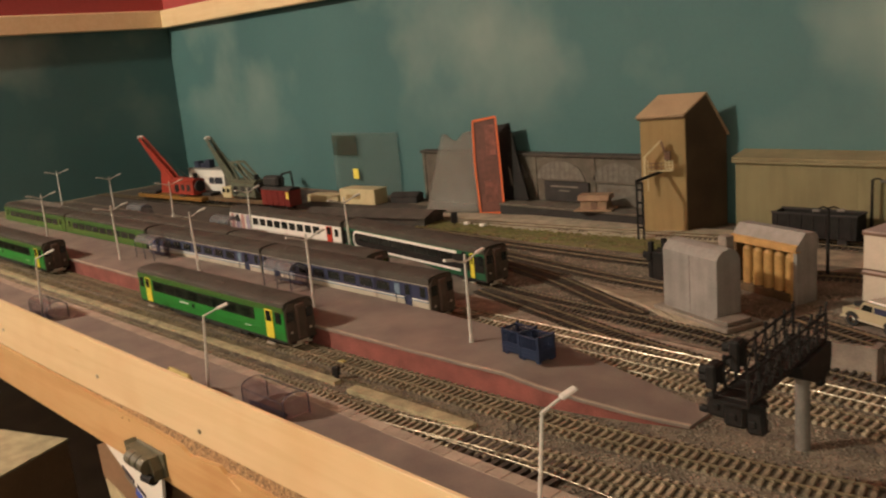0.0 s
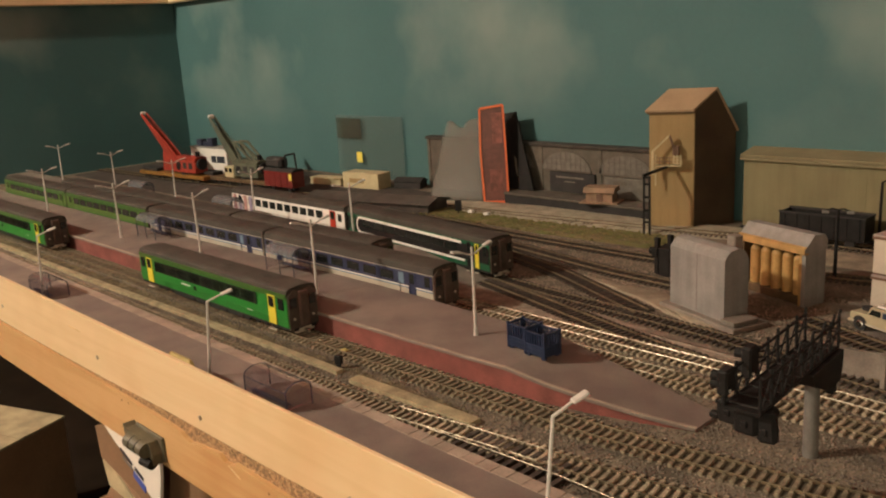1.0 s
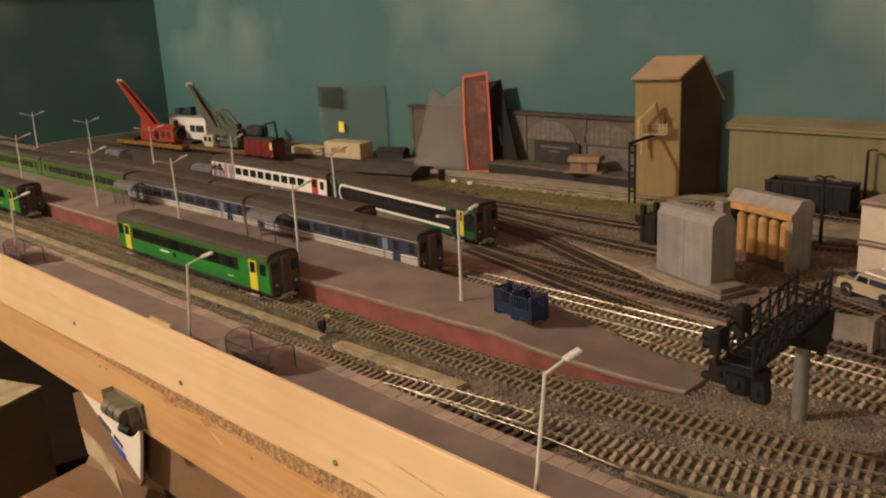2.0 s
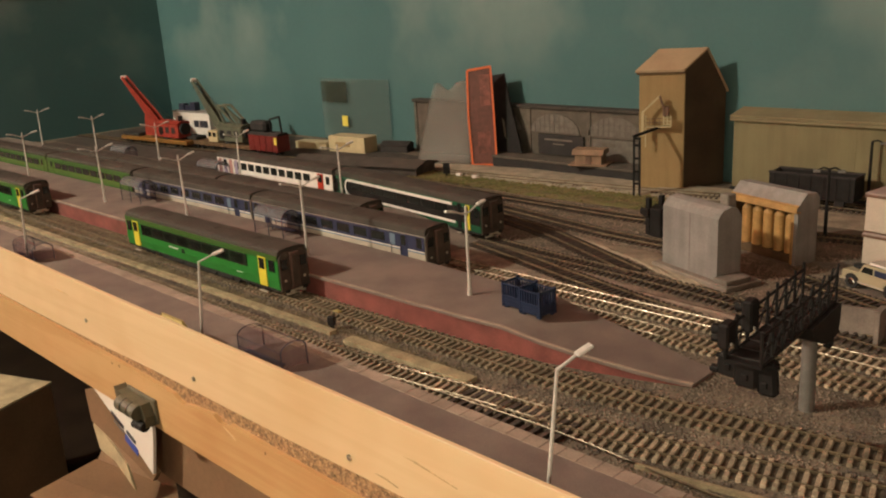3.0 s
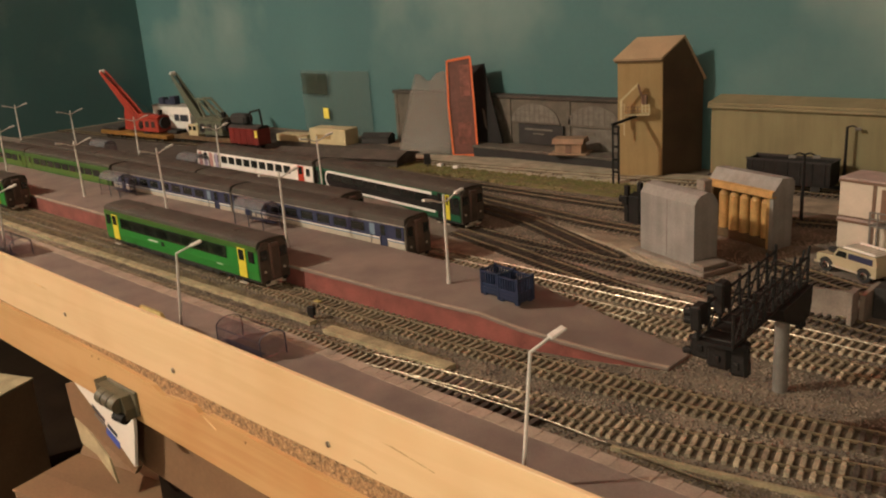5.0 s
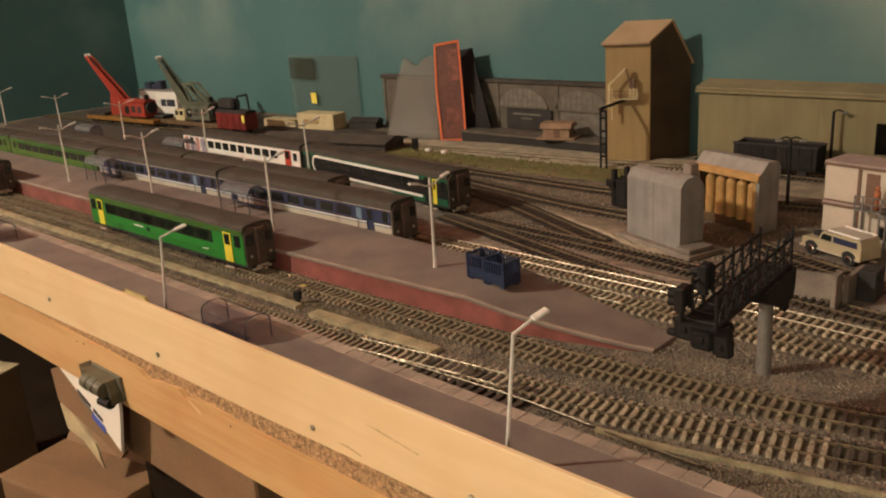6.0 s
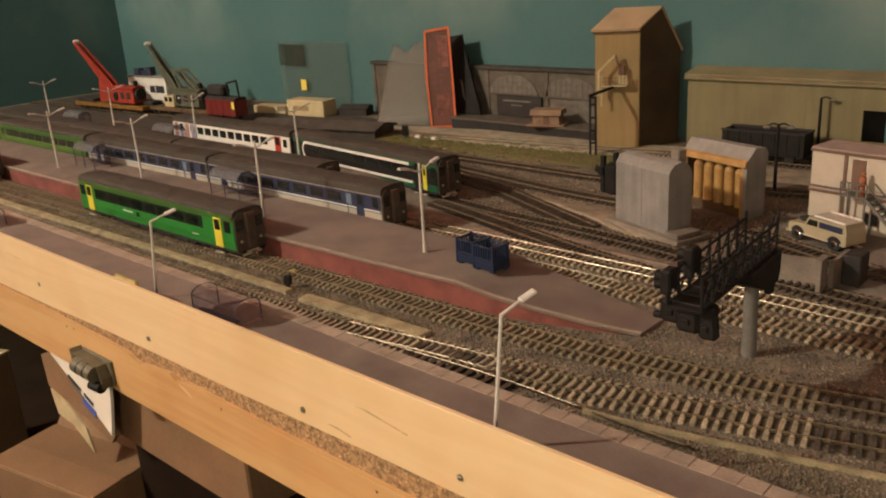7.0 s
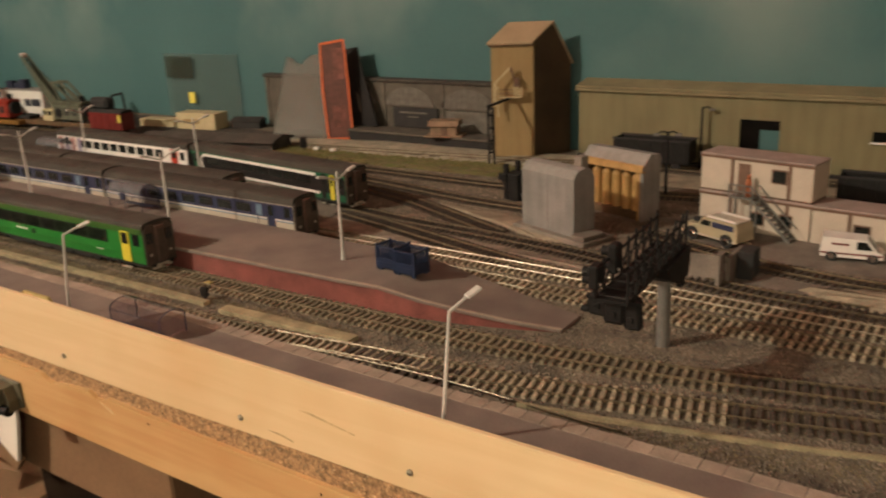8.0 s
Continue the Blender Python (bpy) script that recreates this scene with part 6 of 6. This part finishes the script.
for k in range(9):
    part("rack_bar", rods([((-0.025 + k * 0.0036, -0.0095, 0.0262), (-0.025 + k * 0.0036, 0.0095, 0.0262))], 0.0007), "white", lr)
part("spare_wheel", rod(bmesh.new(), (0.020, 0.0, 0.0168), (0.020, 0.0, 0.0190), 0.0055, 0.0055, 14), "tyre", lr)
part("front_bumper", cube(0.0285, 0.0315, -0.011, 0.011, 0.0052, 0.0075, 0.0004), "sand_beige", lr)
part("tow_bar", cube(-0.034, -0.028, -0.002, 0.002, 0.005, 0.0065), "chrome", lr)

vv = thing("panel_van", "white panel van with a purple waist stripe", "van", (-0.235, 1.031, 0.001), 8)
vv.scale = (0.95, 0.95, 0.90)
part("body", prism([(-0.029, 0.005), (0.028, 0.005), (0.029, 0.0105), (0.0225, 0.0140), (0.0135, 0.0255), (-0.0275, 0.0265), (-0.0295, 0.012)], "y", -0.0118, 0.0118), "white", vv)
for s in (-1, 1):
    y = s * 0.0118
    part("stripe", cube(-0.0288, 0.028, min(y, y + s * 0.0004), max(y, y + s * 0.0004), 0.0085, 0.0102), "maroon", vv)
    part("cab_window", prism([(0.004, 0.0150), (0.019, 0.0150), (0.0125, 0.0235), (0.004, 0.0235)], "y", min(y, y + s * 0.0005), max(y, y + s * 0.0005)), "glass_dark", vv)
    part("lettering_bar", cube(-0.019, -0.003, min(y, y + s * 0.0004), max(y, y + s * 0.0004), 0.0185, 0.0205), "maroon", vv)
    part("headlight", cube(0.0270, 0.0292, min(s * 0.006, s * 0.0105), max(s * 0.006, s * 0.0105), 0.0085, 0.0115), "chrome", vv)
    for x in (-0.0185, 0.0195):
        wheel(vv, x, s * 0.0108, 0.0054, s)
part("windscreen", prism([(0.0226, 0.0144), (0.0232, 0.0144), (0.0142, 0.0253), (0.0136, 0.0253)], "y", -0.0102, 0.0102), "glass_dark", vv)
part("bumper", cube(0.0282, 0.0302, -0.0112, 0.0112, 0.0045, 0.0075, 0.0004), "postgrey", vv)

bins = thing("concrete_bins", "grey concrete storage bins with stepped walls", "storage bin", (-0.322, 0.900, 0), 0)
part("front_wall", prism([(-0.052, 0.001), (0.0, 0.001), (0.0, 0.027), (-0.052, 0.024)], "y", 0.010, 0.014), "conc_dark", bins)
part("end_wall", cube(-0.003, 0.001, -0.004, 0.010, 0.001, 0.030, 0.0004), "conc_dark", bins)
part("back_block", cube(0.007, 0.022, 0.028, 0.050, 0.001, 0.028, 0.001), "shadow_grey", bins, "black bin end")
part("divider", cube(0.002, 0.006, 0.010, 0.052, 0.001, 0.026, 0.0004), "conc_dark", bins)
part("top_cap", cube(-0.004, 0.0015, -0.005, 0.012, 0.030, 0.0315), "conc_dark", bins)

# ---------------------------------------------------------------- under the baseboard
# Beams, panel, shelf and block are added; near-black colour stands for the void's shade.
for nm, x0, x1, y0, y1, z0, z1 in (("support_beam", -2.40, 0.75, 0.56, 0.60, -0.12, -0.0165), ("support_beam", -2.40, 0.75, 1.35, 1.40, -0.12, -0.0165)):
    setting(nm, cube(x0, x1, y0, y1, z0, z1), "dark_under", "added beam under the baseboard, near black as the shade there", "beam")
setting("under_panel", cube(-2.40, 0.8, 0.84, 0.86, FLOOR, -0.0165), "dark_under", "added panel standing for the dark void under the layout", "panel")
setting("lower_shelf", cube(-2.40, 0.75, 0.40, 0.84, -0.43, -0.41), "dark_under", "added shelf under the layout, near black as the shade there", "shelf")


def carton(x, y, z, l, w, h, yaw, label, lid="card"):
    c = thing("carton", label, "cardboard box", (x, y, z), yaw, "stored cartons")
    part("body", cube(0, l, 0, w, 0, h, 0.002), "card", c)
    part("lid_flap", cube(-0.001, l + 0.001, -0.001, w * 0.49, h, h + 0.003, 0.0008), lid, c)
    part("lid_flap", cube(-0.001, l + 0.001, w * 0.51, w + 0.001, h, h + 0.003, 0.0008), lid, c)
    part("tape", cube(l * 0.0, l, w * 0.44, w * 0.56, h + 0.003, h + 0.0034), lid, c)
    return c


carton(-0.884, 0.532, -0.152, 0.242, 0.15, 0.088, 0, "brown cardboard box tucked under the baseboard")
tagged(part("support_block", cube(-0.868, -0.56, 0.545, 0.70, -0.41, -0.1525, 0.001), "dark_under"), "added block under the boxes, near black as the shade there", "stack")
flat = carton(-1.020, 0.452, -0.407, 0.165, 0.082, 0.207, 12, "brown cardboard box with folded flaps on the shelf")
part("open_flap", box(bmesh.new(), 0.0, 0.16, 0.0, 0.0016, 0.0, 0.05, 0, pose(0.0, 0.083, 0.208, -38, 0, 0)), "card", flat)
carton(-1.455, 0.420, -0.407, 0.15, 0.14, 0.182, 22, "brown box with a worn pale lid on the shelf", "worn_lid")
wc = thing("printed_carton", "white printed carton leaning under the front board", "box", (-0.95, 0.5115, -0.110))
part("white_face", prism([(0.001, 0.037), (0.010, 0.052), (0.130, 0.052), (0.124, 0.020), (0.111, -0.022), (0.064, 0.005)], "y", 0, 0.003), "white_card", wc, "white printed face")
part("brown_side", prism([(-0.033, 0.024), (0.000, 0.036), (0.064, 0.004), (0.111, -0.023), (0.099, -0.036), (0.060, -0.026), (-0.030, -0.012)], "y", 0.0032, 0.008), "card", wc, "brown folded side")
part("pale_flap", prism([(-0.043, -0.022), (-0.028, -0.018), (0.030, -0.046), (0.040, -0.072), (0.000, -0.052), (-0.036, -0.050)], "y", 0.0085, 0.0105), "worn_lid", wc, "pale loose flap")
wr = pose(0.037, 0, 0.022, 0, 22, 0)
for x0, x1, z0, z1, m in ((0.000, 0.026, -0.003, 0.0012, "black_ink"), (0.032, 0.050, -0.003, 0.0012, "black_ink"), (0.006, 0.026, -0.0085, -0.006, "postgrey"), (0.030, 0.056, -0.0140, -0.006, "blue_ink")):
    part("print_block" if m == "blue_ink" else "print_line", box(bmesh.new(), x0, x1, -0.0006, 0.0002, z0, z1, 0, wr), m, wc)
cl = thing("spring_clamp", "olive plastic spring clamp gripping the lower rail", "clamp", (-0.822, FY, -0.0435), 0)
cl.scale = (0.90, 1, 0.92)
part("jaw", prism([(-0.033, 0.008), (-0.028, 0.005), (0.024, 0.004), (0.030, -0.008), (0.028, -0.020), (-0.030, -0.010)], "y", -0.012, 0.0), "clamp", cl)
part("jaw_pad", cube(-0.026, 0.034, -0.003, 0.0, -0.018, 0.008, 0.001), "clamp", cl)
for x in (-0.012, 0.002, 0.016):
    part("spring_coil", rod(bmesh.new(), (x - 0.005, -0.012, -0.004), (x + 0.005, -0.012, -0.005), 0.0088, 0.0085, 18), "clamp", cl)
for x in (-0.005, 0.009):
    part("coil_gap", rod(bmesh.new(), (x - 0.0016, -0.012, -0.0045), (x + 0.0016, -0.012, -0.0045), 0.0078, 0.0078, 18), "black", cl)
part("pivot", rod(bmesh.new(), (0.012, -0.014, -0.017), (0.028, -0.012, -0.018), 0.0052, 0.0052, 16), "black", cl)

# ---------------------------------------------------------------- single pieces of track and paving
for data, owner, m in PIECES:
    ob = new("sleeper", data)
    ob.parent = owner
    ob.matrix_basis = m
slab_data = None
for i in range(110):
    x = -1.55 + i * 0.0135
    if slab_data is None:
        ob = part("slab", cube(-0.00660, 0.00660, -0.0058, 0.0058, PZ - 0.0035, PZ + 0.0003, 0.0003), "slab", near_pf)
        slab_data = ob.data
    else:
        ob = new("slab", slab_data)
        ob.parent = near_pf
    ob.matrix_basis = pose(x, float(np.interp(x, [-0.75, -0.64, -0.55, -0.45], [0.5825, 0.5805, 0.5765, 0.5752])) + random.uniform(-0.0003, 0.0003), random.uniform(-0.0002, 0.0002), 0, 0, random.uniform(-0.5, 0.5))
